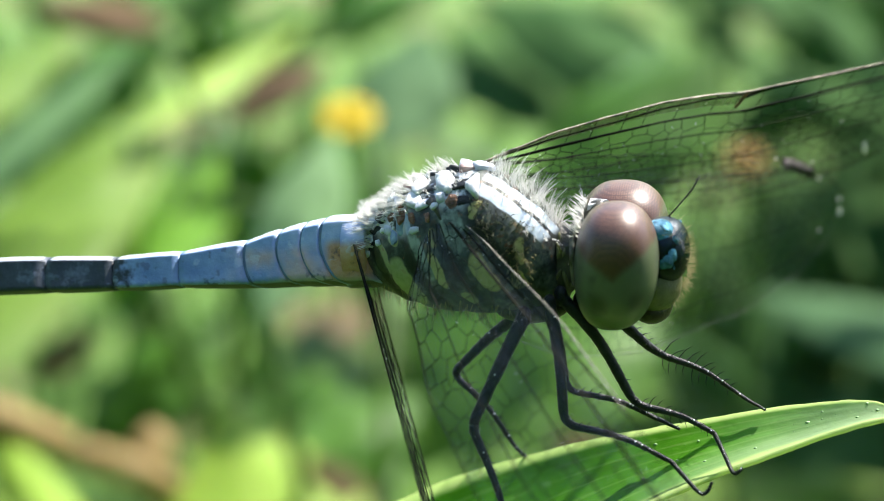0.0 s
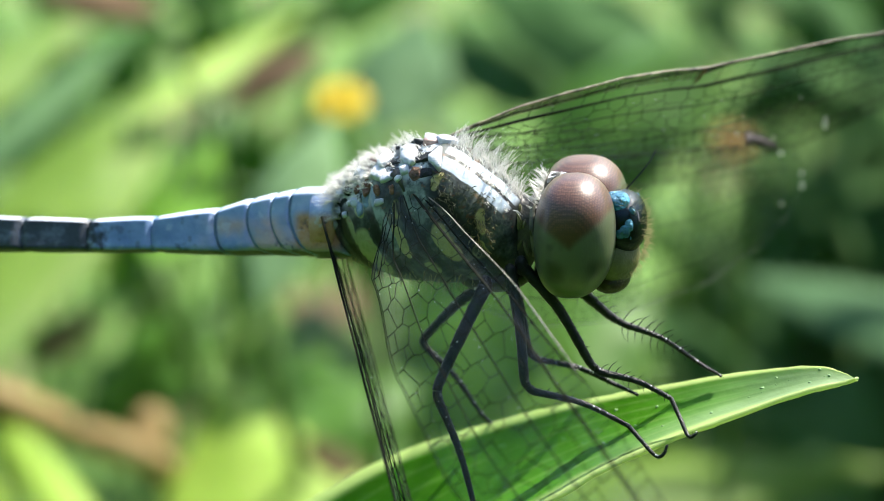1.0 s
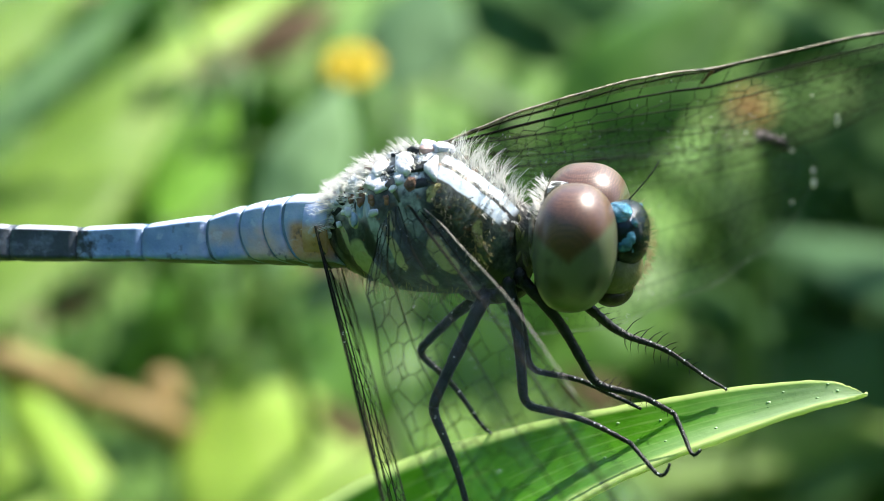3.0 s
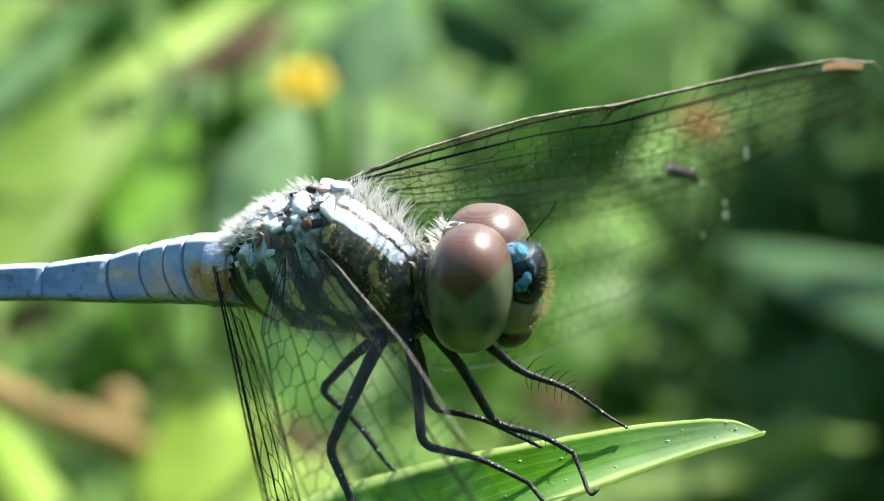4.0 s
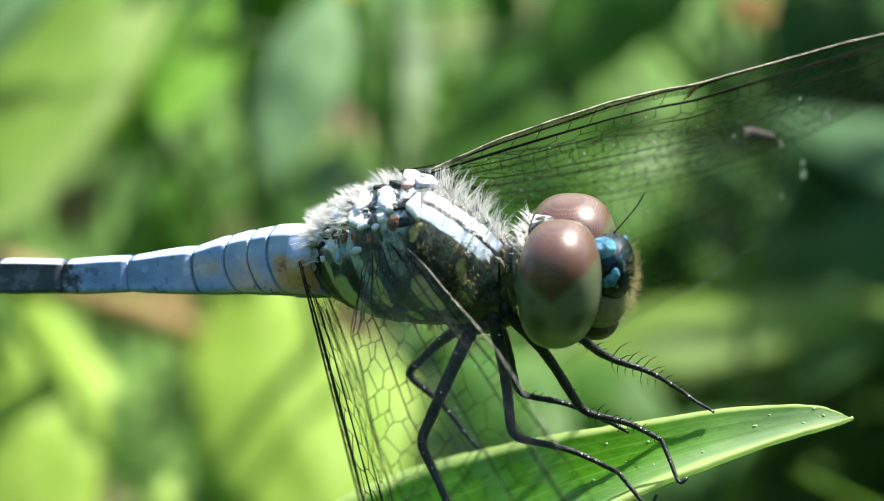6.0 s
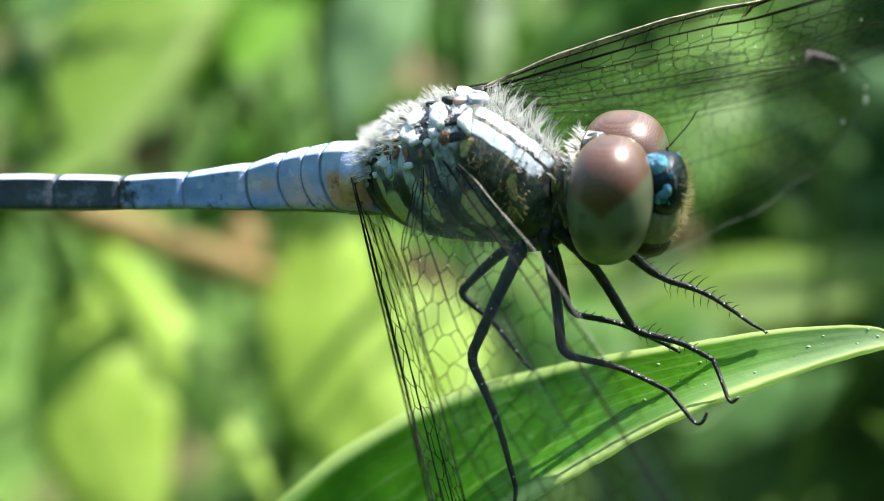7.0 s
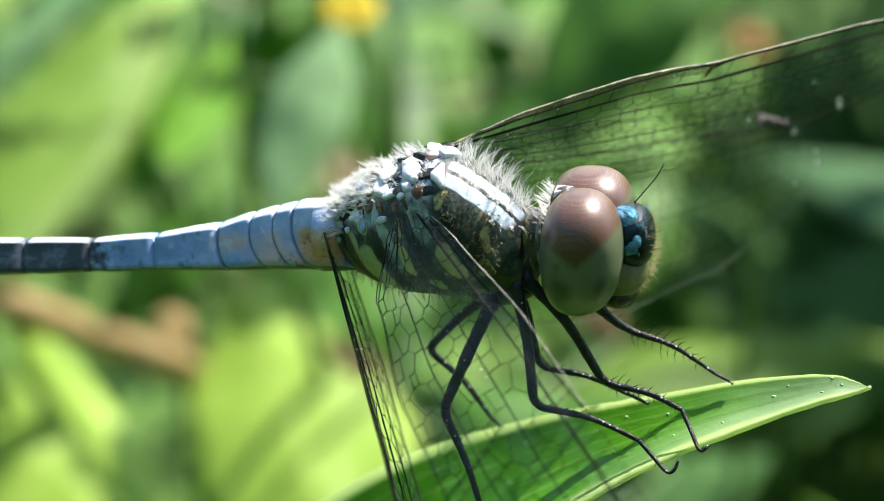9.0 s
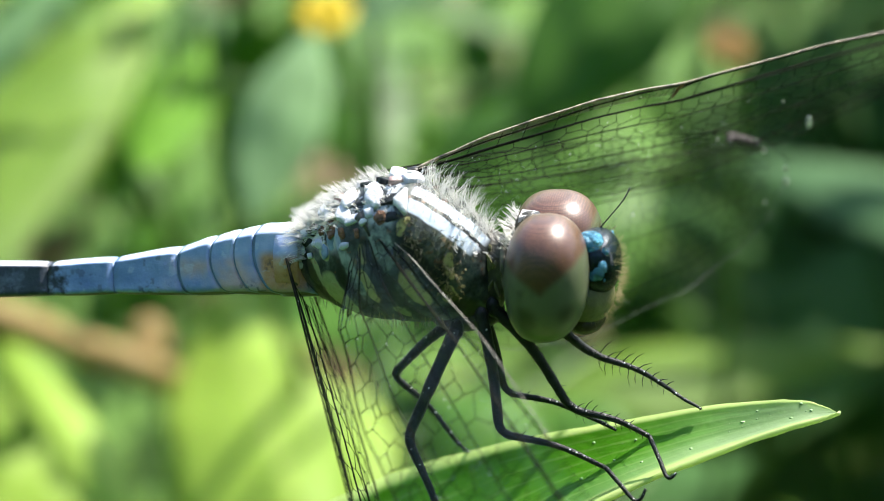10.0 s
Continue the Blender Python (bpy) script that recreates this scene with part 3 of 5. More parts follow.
FRONT = (0, -0.8, 0.6)
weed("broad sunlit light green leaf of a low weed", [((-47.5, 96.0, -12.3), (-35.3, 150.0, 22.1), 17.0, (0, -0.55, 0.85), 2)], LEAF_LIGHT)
weed("greyish green leaf lying across a sunlit leaf", [((-47.7, 98.0, 3.7), (-30.6, 108.0, 22.6), 4.7, FRONT, 1)], LEAF_SAGE)
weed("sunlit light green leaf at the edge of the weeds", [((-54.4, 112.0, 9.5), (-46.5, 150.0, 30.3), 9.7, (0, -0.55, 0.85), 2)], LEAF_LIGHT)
weed("narrow sunlit yellowish green leaf of a low weed", [((-35.7, 130.0, 14.5), (-18.7, 165.0, 32.3), 6.0, (0, -0.55, 0.85), 1)], LEAF_BRIGHT)
weed("small bright green leaves of a low weed", [((-29.2, 108.0, -1.3), (-26.8, 138.0, 13.6), 9.9, (0, -0.55, 0.85), 1),
      ((-33.3, 112.0, -4.9), (-35.6, 136.0, 8.5), 6.8, (0, -0.55, 0.85), 1)], LEAF_FRESH)
weed("large sunlit yellowish green leaves of a low weed", [((-9.8, 85.0, -38.8), (-23.8, 118.0, -14.0), 22.9, FRONT, 1),
      ((-22.7, 82.0, -37.6), (-48.0, 108.0, -12.8), 5.0, (0.3, -0.8, 0.6), 3)], LEAF_BRIGHT)
weed("sunlit green leaf low beside a dry stalk", [((-37.5, 92.0, -45.5), (-50.2, 112.0, -20.3), 14.2, FRONT, 2)], LEAF_BRIGHT)
weed("pale waxy green leaf of a low weed", [((-16.3, 88.0, -4.5), (-10.7, 100.0, 13.0), 8.6, (0, -0.5, 0.85), 1)], LEAF_PALE)
weed("pale waxy green leaf tip of a low weed", [((-6.0, 115.0, 12.9), (-2.4, 130.0, 27.0), 11.7, FRONT, 1)], LEAF_TEAL)
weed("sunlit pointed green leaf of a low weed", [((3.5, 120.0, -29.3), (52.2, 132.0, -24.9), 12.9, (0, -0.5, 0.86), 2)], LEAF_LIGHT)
weed("pale waxy leaf beside a shaded gap", [((67.1, 122.0, -12.9), (34.9, 136.0, -3.0), 14.7, (0, -0.55, 0.8), 1)], LEAF_TEAL)
weed("mid green leaves of a low weed", [((-6.4, 135.0, -5.9), (-12.4, 165.0, 20.0), 13.5, (0, -0.55, 0.85), 1),
      ((8.6, 125.0, 3.1), (31.9, 132.0, 25.0), 17.2, FRONT, 2),
      ((-4.0, 130.0, -23.0), (14.7, 145.0, 8.7), 19.4, FRONT, 2),
      ((-9.3, 110.0, -29.1), (-17.0, 150.0, -6.6), 19.3, FRONT, 2),
      ((8.4, 135.0, -21.4), (26.7, 150.0, -5.6), 14.4, FRONT, 2),
      ((-21.6, 112.0, -25.1), (-2.3, 124.0, -14.0), 13.8, FRONT, 2),
      ((-37.9, 126.0, -19.1), (-24.6, 134.0, -5.4), 10.9, FRONT, 2)], LEAF_MID)
weed("greyish green leaves behind the weeds", [((14.4, 140.0, 7.9), (25.3, 146.0, 26.6), 8.9, FRONT, 1),
      ((-31.0, 140.0, 9.1), (-25.1, 144.0, 18.4), 6.5, FRONT, 1)], LEAF_SAGE)
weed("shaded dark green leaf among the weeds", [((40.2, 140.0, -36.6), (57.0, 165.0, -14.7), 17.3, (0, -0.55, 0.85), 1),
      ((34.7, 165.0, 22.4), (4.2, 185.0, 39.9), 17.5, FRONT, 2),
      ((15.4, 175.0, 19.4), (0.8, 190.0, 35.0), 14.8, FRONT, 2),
      ((-41.7, 134.0, -20.2), (-30.8, 138.0, -12.2), 9.9, FRONT, 2)], LEAF_SHADE)
weed("mid green leaf behind the grass blade", [((9.5, 92.0, -30.8), (-1.9, 102.0, -23.0), 11.7, FRONT, 1),
      ((19.9, 100.0, -31.4), (7.2, 108.0, -26.4), 10.0, FRONT, 1)], LEAF_MID)
weed("dull grey green leaf low in the shade", [((14.5, 105.0, -40.0), (32.0, 112.0, -32.8), 8.5, (0, -0.6, 0.8), 2)], LEAF_SHADE)
weed("rotting dark brown leaf hanging among the weeds", [((-8.3, 104.0, -27.8), (-13.6, 110.0, -19.0), 7.3, FRONT, 1),
      ((18.3, 128.0, -23.2), (11.9, 132.0, -18.8), 4.8, FRONT, 1)], DARK_BROWN)
weed("withered reddish brown leaf among the weeds", [((-23.9, 122.0, 15.7), (-13.0, 128.0, 23.1), 5.9, FRONT, 1),
      ((-30.0, 118.0, 25.0), (-45.1, 122.0, 28.2), 6.1, FRONT, 1),
      ((-42.1, 112.0, -11.7), (-37.5, 120.0, -6.3), 5.6, (0, -0.55, 0.85), 1)], BROWN)


def dry_stalk():
    root = tagged(new("dry_stalk"), "dry tan brown fallen stalk leaning on the weeds", "stalk")
    stem_part("stalk", [tuple(on_ground((-40.22, 260.00, -54.55))), (-28.32, 118.0, -24.26), (-36.26, 108.0, -18.59), (-42.98, 102.0, -14.4), (-58.29, 100.0, -8.8)], 1.5, 1.8, DRY, root)
    geo = ellipsoid((-29.39, 108.0, -18.48), (2.1, 2.0, 2.9), 20, 14)
    ob = new("bud", mesh_of("bud", [tuple(to_world(v)) for v in geo[0]], geo[1], True, 1.0))
    ob.data.materials.append(DRY)
    ob.parent = root


dry_stalk()


def flower(centre, size, petal, label, petals=9):
    root = tagged(new("flower"), label, "flower", "flowers among the weeds")
    c = Vector(centre)
    nrm = Vector((random.uniform(-0.2, 0.2), -0.75, 0.65)).normalized()
    a = nrm.cross(Vector((1, 0, 0))).normalized()
    b = nrm.cross(a)
    stem_part("stem", [tuple(on_ground(c, 5, 20)), tuple(c + Vector((2, 8, -14))), tuple(c)], 0.6, 0.5, STEM, root)
    for k in range(petals):
        q = 2 * math.pi * k / petals
        d = a * math.cos(q) + b * math.sin(q)
        base, tip = c + d * size * 0.25, c + d * size + nrm * size * 0.1
        widths = [(0, size * 0.3), (0.5, size * 0.55), (0.9, size * 0.4), (1, size * 0.15)]
        leaf_part("petal", blade([tuple(base), tuple((base + tip) / 2 + nrm * size * 0.1), tuple(tip)], widths, nrm.cross(d), 0.1, 6, 4, 0.12), petal, root)
    geo = ellipsoid(tuple(c + nrm * 0.3), (size * 0.36, size * 0.36, size * 0.36), 16, 10)
    ob = new("flower_head", mesh_of("flower_head", [tuple(to_world(v)) for v in geo[0]], geo[1], True, 1.0))
    ob.data.materials.append(petal if petal is PETAL else CORE)
    ob.parent = root


flower((-8.73, 85.00, 12.87), 2.6, PETAL, "small yellow daisy flower on a thin stem")
flower((24.42, 80.00, 9.09), 2.0, PETAL_ORANGE, "small orange daisy flower with brown head")


def undergrowth():
    """Leafy low growth behind the subject, uncountable."""
    rnd = random.Random(4)
    for mat, count, lo, hi, label in ((LEAF_SHADE, 280, 150, 330, "dense undergrowth leaves painted dark green for shade"), (LEAF_MID, 150, 185, 330, "dense mid green undergrowth leaves")):
        verts, faces, uvs = [], [], []
        for _ in range(count):
            y = rnd.uniform(lo, hi)
            s = (58 + y) / 2926
            c = Vector((rnd.uniform(-1100, 620) * s if mat is LEAF_MID else rnd.triangular(420, 1200, 1000) * s, y, rnd.uniform(-700, 620) * s))
            if to_world(c).z < 0.004:
                continue
            length = rnd.uniform(18, 36)
            d = Vector((rnd.uniform(-1, 1), rnd.uniform(-0.4, 0.4), rnd.uniform(-0.4, 1))).normalized() * length
            face = Vector((rnd.uniform(-0.6, 0.6), rnd.uniform(-1, 0.3), rnd.uniform(0.2, 1)))
            w = length * rnd.uniform(0.25, 0.5)
            widths = [(0, w * 0.1), (0.3, w * 0.9), (0.55, w), (1, w * 0.05)]
            v, f, u = blade([tuple(c), tuple(c + d * 0.5 + face * 1.5), tuple(c + d)], widths, d.cross(face).normalized(), 0.1, 10, 4, 0.25, 0.05, rnd.random() * 9)
            g = on_ground(c, rnd.uniform(-20, 20), rnd.uniform(0, 20))
            st = tube([tuple(g), tuple((g + c) / 2 + Vector((rnd.uniform(-3, 3), 0, 2))), tuple(c)], [0.6, 0.5, 0.4], 5)
            n = len(verts)
            verts += v
            uvs += u
            faces += [tuple(i + n for i in q) for q in f]
            n = len(verts)
            verts += st[0]
            uvs += [(0.5, 0.3)] * len(st[0])
            faces += [tuple(i + n for i in q) for q in st[1]]
        ob = leaf_part("undergrowth", (verts, faces, uvs), mat, None)
        tagged(ob, label, "undergrowth", kind="stuff")


undergrowth()


def grass():
    """Unseen grass added beside and behind the eye, for green bounce and against low sky; uncountable."""
    rnd = random.Random(9)
    verts, faces, uvs = [], [], []
    for k in range(4000):
        a, r = rnd.uniform(0, 2 * math.pi), rnd.uniform(0.13, 0.75)
        # taller stand behind the eye, added to keep sky out of reflections
        if k >= 2600:
            a, r = rnd.uniform(1.08, 1.92) * math.pi, rnd.uniform(0.22, 0.7)
        x, y = r * math.cos(a), r * math.sin(a)
        if y > -0.10 and abs(x) < 0.05 + 0.36 * (y + 0.07):
            continue
        h, w = rnd.uniform(0.07, 0.24), rnd.uniform(0.003, 0.008)
        if k >= 2600:
            h, w = rnd.uniform(0.22, 0.52), rnd.uniform(0.005, 0.012)
        lean = Vector((rnd.gauss(0, 0.05), rnd.gauss(0, 0.05), 0))
        side = Vector((math.cos(a * 7), math.sin(a * 7), 0)) * w
        b = Vector((x, y, -0.003))
        n = len(verts)
        for t, k in ((0, 0.6), (0.35, 1.0), (0.7, 0.7), (1, 0.05)):
            p = b + Vector((0, 0, h * t)) + lean * t * t
            for q, u in ((-k, 0.1), (0, 0.5), (k, 0.9)):
                verts.append(tuple((INV @ (p + side * q + Vector((0, 0, abs(q) * 0.001)))) / MM))
                uvs.append((t, u))
        for i in range(3):
            for j in range(2):
                faces.append((n + i * 3 + j, n + i * 3 + j + 1, n + i * 3 + j + 4, n + i * 3 + j + 3))
    ob = leaf_part("grass", (verts, faces, uvs), LEAF_MID, None)
    tagged(ob, "unseen mid green grass of uneven height, added round the view", "grass", kind="stuff")


grass()

# ---- the dragonfly; its own axes: x forward, y to its left, z to its back, in millimetres ----
BODY = Matrix(((0.9744, 0.2162, -0.0620, 0.893 * MM), (-0.2250, 0.9366, -0.2686, -1.7 * MM), (0.0, 0.2756, 0.9613, 1.248 * MM), (0, 0, 0, 1)))
fly = tagged(new("dragonfly"), "blue bloomed dragonfly with brown eyes perched on a grass blade", "dragonfly")
fly.matrix_world = BASE @ BODY

# x, top, bottom, half width, sideways
ABD = [(-27.0, 0.23, -0.32, 0.28, -3.0), (-25.5, 0.42, -0.54, 0.52, -2.8), (-21, 0.36, -0.84, 0.64, -2.2), (-16.8, 0.28, -0.99, 0.66, -1.6), (-13.6, 0.06, -1.12, 0.62, -1.1), (-11.35, 0.08, -1.19, 0.66, -0.75), (-9.05, 0.30, -1.36, 0.86, -0.4), (-8.0, 0.57, -1.40, 1.0, -0.2), (-7.0, 0.76, -1.45, 1.10, -0.1), (-5.9, 0.93, -1.54, 1.18, 0), (-5.0, 0.95, -1.54, 1.15, 0)]
RINGS = [-27.0, -25.6, -24.0, -21.6, -19.1, -15.9, -13.6, -11.3, -9.05, -7.85, -6.95, -6.25, -5.0]


def lean(x):
    """How far the rings slant; more towards the thorax."""
    t = min(1, max(0, (x + 11.5) / 4.5))
    return 0.06 + 0.36 * t * t * (3 - 2 * t)


def arch(x):
    """How far the rings bow backwards on the flanks."""
    return 0.10 + 0.42 * min(1, max(0, (x + 10.0) / 2.5))


def ring_warp(x, y, z):
    top, bot, w, side = interp(x, ABD)
    c = (z - (top + bot) / 2 - 0.1) / ((top - bot) / 2)
    return x + arch(x) * min(1.2, c * c) - lean(x) * z, y + side, z


def keeled(sections, sides=44):
    """Closed body along x with a narrow keel on its back, flat slanting flanks and a rounded belly. Sections: x, top, bottom, half width."""
    verts, faces = [], []
    for x, top, bot, w in sections:
        h = top - bot
        for k in range(sides):
            q = 2 * math.pi * k / sides
            s, co = math.sin(q), math.cos(q)
            z = 0.5 + 0.5 * co
            flank = min(1.0, 0.38 + 0.84 * (1 - z))
            belly = min(1.0, (z / 0.26) ** 0.6) if z < 0.26 else 1.0
            ridge = min(1.0, (abs(s) / 0.24) ** 0.9)
            verts.append((x, w * math.copysign(flank * belly * ridge, s), bot + h * z))
    n = len(sections)
    for i in range(n - 1):
        for k in range(sides):
            j = (k + 1) % sides
            faces.append((i * sides + k, i * sides + j, (i + 1) * sides + j, (i + 1) * sides + k))
    faces.append(tuple(range(sides))[::-1])
    faces.append(tuple((n - 1) * sides + k for k in range(sides)))
    return [verts, faces]


def abdomen():
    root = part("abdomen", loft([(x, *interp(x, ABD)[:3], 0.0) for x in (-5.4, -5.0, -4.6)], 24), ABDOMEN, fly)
    for x0, x1 in zip(RINGS, RINGS[1:]):
        secs = []
        for k in range(9):
            t = k / 8
            top, bot, w, side = interp(x0 + (x1 - x0) * t, ABD)
            # each ring swells a little and closes over the next
            deep = 0.010 if x0 < -9.2 else 0.02
            puff = 0.02 * math.sin(math.pi * t) - (deep if k in (0, 8) else 0.0) + (deep * 0.5 if k in (1, 2) else 0)
            secs.append((x0 + (x1 - x0) * t + (0.06 if k == 0 else 0), top + puff, bot - puff, w + puff))
        geo = keeled(secs)
        # rings lean and bow with the side of the body
        geo[0][:] = [ring_warp(*v) for v in geo[0]]
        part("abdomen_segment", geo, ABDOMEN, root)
        # dark bands on the seams, with the soft shade beside them painted in
        if -9.2 < x0 < -5:
            band = keeled([(x0 + d, *[v + g * q for v, q in zip(interp(x0 + d, ABD)[:3], (1, -1, 1))]) for d, g in ((0.02, -0.03), (0.045, 0.014), (0.13, 0.012), (0.16, -0.03))])
            band[0][:] = [ring_warp(*v) for v in band[0]]
            part("segment_band", band, BAND, root, "dark blue seam between two rings, shade painted in")
    return root


abdomen_ob = abdomen()

THX = [(-5.1, 0.85, -1.45, 1.05, 0), (-4.6, 1.05, -1.60, 1.30, 0.1), (-3.9, 1.55, -1.85, 1.65, 0.2), (-3.2, 2.0, -2.1, 1.95, 0.3), (-2.2, 2.35, -2.3, 2.2, 0.35), (-1.2, 2.62, -2.34, 2.3, 0.4), (-0.5, 2.66, -2.32, 2.3, 0.4), (0.0, 2.45, -2.28, 2.2, 0.4), (0.6, 2.0, -2.24, 2.0, 0.35), (1.2, 1.5, -2.2, 1.7, 0.3), (1.7, 1.05, -2.1, 1.3, 0.25), (2.0, 0.7, -2.0, 0.95, 0.2)]


def thorax_skin(x, q):
    top, bot, w, roof = interp(x, THX)
    c, h = (top + bot) / 2, (top - bot) / 2
    s, co = math.sin(q), math.cos(q)
    width = w * (1 - roof * 0.45 * max(0, co) ** 1.2)
    p = Vector((x, width * math.copysign(abs(s) ** 0.9, s), c + h * co))
    # seams that slant over the side plates
    seam = (p.x + 0.55 * p.z) / 1.55
    groove = -0.11 * max(0, -math.cos(2 * math.pi * seam)) ** 6 if p.z < 1.4 else 0.0
    n = Vector((0, p.y, (p.z - c) * 0.8)).normalized()
    return p + n * groove, n


# the thorax leans over and turns a little more than the head
LEAN = Matrix.Translation((-1.2, 0, 0.3)) @ Euler((radians(13), 0, radians(-9))).to_matrix().to_4x4() @ Matrix.Translation((1.2, 0, -0.3))
LEAN_MM = LEAN.copy()
LEAN_MM.translation = LEAN.translation * MM


def thorax():
    xs = [-5.1 + 7.1 * i / 44 for i in range(45)]
    sides = 56
    verts = [tuple(thorax_skin(x, 2 * math.pi * k / sides)[0]) for x in xs for k in range(sides)]
    faces = [(i * sides + k, i * sides + (k + 1) % sides, (i + 1) * sides + (k + 1) % sides, (i + 1) * sides + k) for i in range(44) for k in range(sides)]
    faces += [tuple(range(sides))[::-1], tuple(44 * sides + k for k in range(sides))]
    body = part("thorax", [verts, faces], THORAX, fly)
    body.matrix_basis = LEAN_MM
    # bloomed and coloured plates round the wing roots, from the front pair to the rear pair, with black ones painting
    # shaded gaps:
    # place along the back and round it, half length, half width, corners, turn, height, paint
    rnd = random.Random(7)
    spots = [(-0.52, 0.20, 0.30, 0.46, 4, 0.75, 0.16, LAVENDER), (-0.95, 0.10, 0.16, 0.40, 4, 0.7, 0.18, PINKISH), (-1.30, 0.16, 0.30, 0.44, 6, 0.2, 0.20, BLACK), (-1.36, 0.55, 0.62, 0.30, 6, 0.3, 0.30, BLOOM),
             (-0.80, 0.55, 0.34, 0.30, 5, 0.1, 0.22, BLOOM), (-1.80, 0.42, 0.26, 0.24, 5, 0.2, 0.24, BLACK), (-0.44, -0.34, 0.52, 0.30, 3, 0.25, 0.17, BLOOM), (-1.05, -0.30, 0.26, 0.42, 5, 0.1, 0.05, BLACK),
             (-1.55, -0.24, 0.40, 0.34, 6, 0.4, 0.18, LAVENDER), (-1.78, -0.02, 0.36, 0.26, 5, 0.2, 0.20, BLOOM), (-1.55, -0.54, 0.20, 0.20, 4, 0.5, 0.14, LAVENDER), (-2.02, -0.30, 0.12, 0.36, 4, 0.1, 0.06, BLACK),
             (-2.55, -0.16, 0.48, 0.30, 6, 0.1, 0.15, BLOOM), (-2.60, -0.44, 0.42, 0.26, 5, 0.6, 0.12, BLOOM), (-2.16, -0.58, 0.18, 0.36, 4, 0.3, 0.10, LAVENDER), (-2.30, 0.30, 0.34, 0.24, 5, 0.3, 0.16, BLACK),
             (-2.62, 0.55, 0.36, 0.28, 6, 0.2, 0.16, BLOOM), (-3.30, 0.26, 0.36, 0.28, 6, 0.5, 0.10, BLACK), (-3.10, 0.00, 0.30, 0.22, 5, 0.2, 0.14, PINKISH), (-3.55, -0.16, 0.62, 0.34, 7, 0.0, 0.14, BLOOM), (-3.25, -0.42, 0.46, 0.20, 6, 0.1, 0.12, BLOOM),
             (-3.80, 0.40, 0.50, 0.34, 7, 0.4, 0.12, BLOOM), (-4.30, 0.10, 0.44, 0.34, 6, 0.2, 0.14, BLOOM), (-4.10, -0.36, 0.34, 0.20, 6, 0.1, 0.12, BLOOM), (-3.02, -0.66, 0.42, 0.16, 5, 0.1, 0.06, RUST), (-3.42, -0.68, 0.18, 0.14, 5, 0.1, 0.07, RUST),
             (-2.95, -0.88, 0.32, 0.22, 5, 0.2, 0.05, STEEL), (-3.75, -0.62, 0.22, 0.30, 5, 0.0, 0.06, BLACK), (-4.12, -0.58, 0.20, 0.22, 5, 0.3, 0.15, LAVENDER), (-4.50, -0.62, 0.22, 0.20, 5, 0.6, 0.15, LAVENDER), (-4.30, -0.95, 0.17, 0.18, 4, 0.3, 0.14, LAVENDER),
             (-4.05, -0.82, 0.14, 0.28, 5, 0.1, 0.05, BLACK), (-4.62, -0.92, 0.12, 0.26, 4, 0.1, 0.07, BLACK), (-4.62, -0.30, 0.26, 0.24, 6, 0.2, 0.13, BLOOM), (-3.90, -1.10, 0.12, 0.12, 4, 0.4, 0.10, LAVENDER), (-4.55, -1.20, 0.16, 0.24, 5, 0.0, 0.06, BLACK),
             (-1.95, -0.80, 0.20, 0.10, 4, 0.2, 0.06, RUST), (-1.12, -0.62, 0.24, 0.20, 5, 0.2, 0.05, RUST), (-0.72, -0.60, 0.20, 0.26, 4, 0.3, 0.06, BLACK),
             (-3.45, -0.92, 0.20, 0.16, 5, 0.4, 0.10, LAVENDER), (-3.20, -1.06, 0.24, 0.14, 5, 0.1, 0.06, STEEL), (-3.72, -0.88, 0.14, 0.18, 5, 0.2, 0.10, BLOOM), (-2.55, -0.78, 0.22, 0.14, 5, 0.5, 0.08, RUST),
             (-4.42, -1.30, 0.14, 0.16, 5, 0.2, 0.10, LAVENDER), (-2.40, -0.98, 0.12, 0.22, 5, 0.3, 0.08, LAVENDER), (-1.75, -0.66, 0.12, 0.16, 5, 0.1, 0.12, BLOOM), (-1.35, -0.40, 0.16, 0.14, 5, 0.4, 0.16, BLOOM)]
    for x, q, a, b, sides, spin, lift, paint in spots:
        # black ones stand for the dark gaps between plates, so they lie low
        if paint is BLACK:
            lift *= 0.35
        elif x < -2.9 and paint is BLOOM:
            a, b = a * 0.7, b * 0.7
        p, n = thorax_skin(x, q)
        turn = n.to_track_quat("Z", "Y").to_matrix() @ Euler((rnd.uniform(-0.25, 0.25), rnd.uniform(-0.25, 0.25), spin)).to_matrix()
        # corners with a short bevel between them, so that the outline is neither round nor razor sharp
        rim = []
        for i in range(sides):
            g, w = 6.2832 * (i + 0.5 + rnd.uniform(-0.12, 0.12)) / sides, rnd.uniform(0.88, 1.18)
            rim += [(math.cos(g - 0.16) * w, math.sin(g - 0.16) * w), (math.cos(g + 0.16) * w, math.sin(g + 0.16) * w)]
        m = len(rim)
        lift *= 0.75
        rings = [(0.96, -0.14, 0), (1.0, lift * 0.6, 0.02), (0.90, lift, 0.03), (0.45, lift + 0.03, 0.0)]
        verts = [tuple(p + turn @ Vector((b * g * u, a * g * v, h + e * u))) for g, h, e in rings for u, v in rim]
        verts.append(tuple(p + turn @ Vector((0, 0, lift + 0.02))))
        faces = [(r * m + i, r * m + (i + 1) % m, (r + 1) * m + (i + 1) % m, (r + 1) * m + i) for r in range(3) for i in range(m)]
        faces += [(3 * m + i, 3 * m + (i + 1) % m, 4 * m) for i in range(m)]
        part("wing_root_plate", [verts, faces], paint, body)
    return body


thorax_ob = thorax()


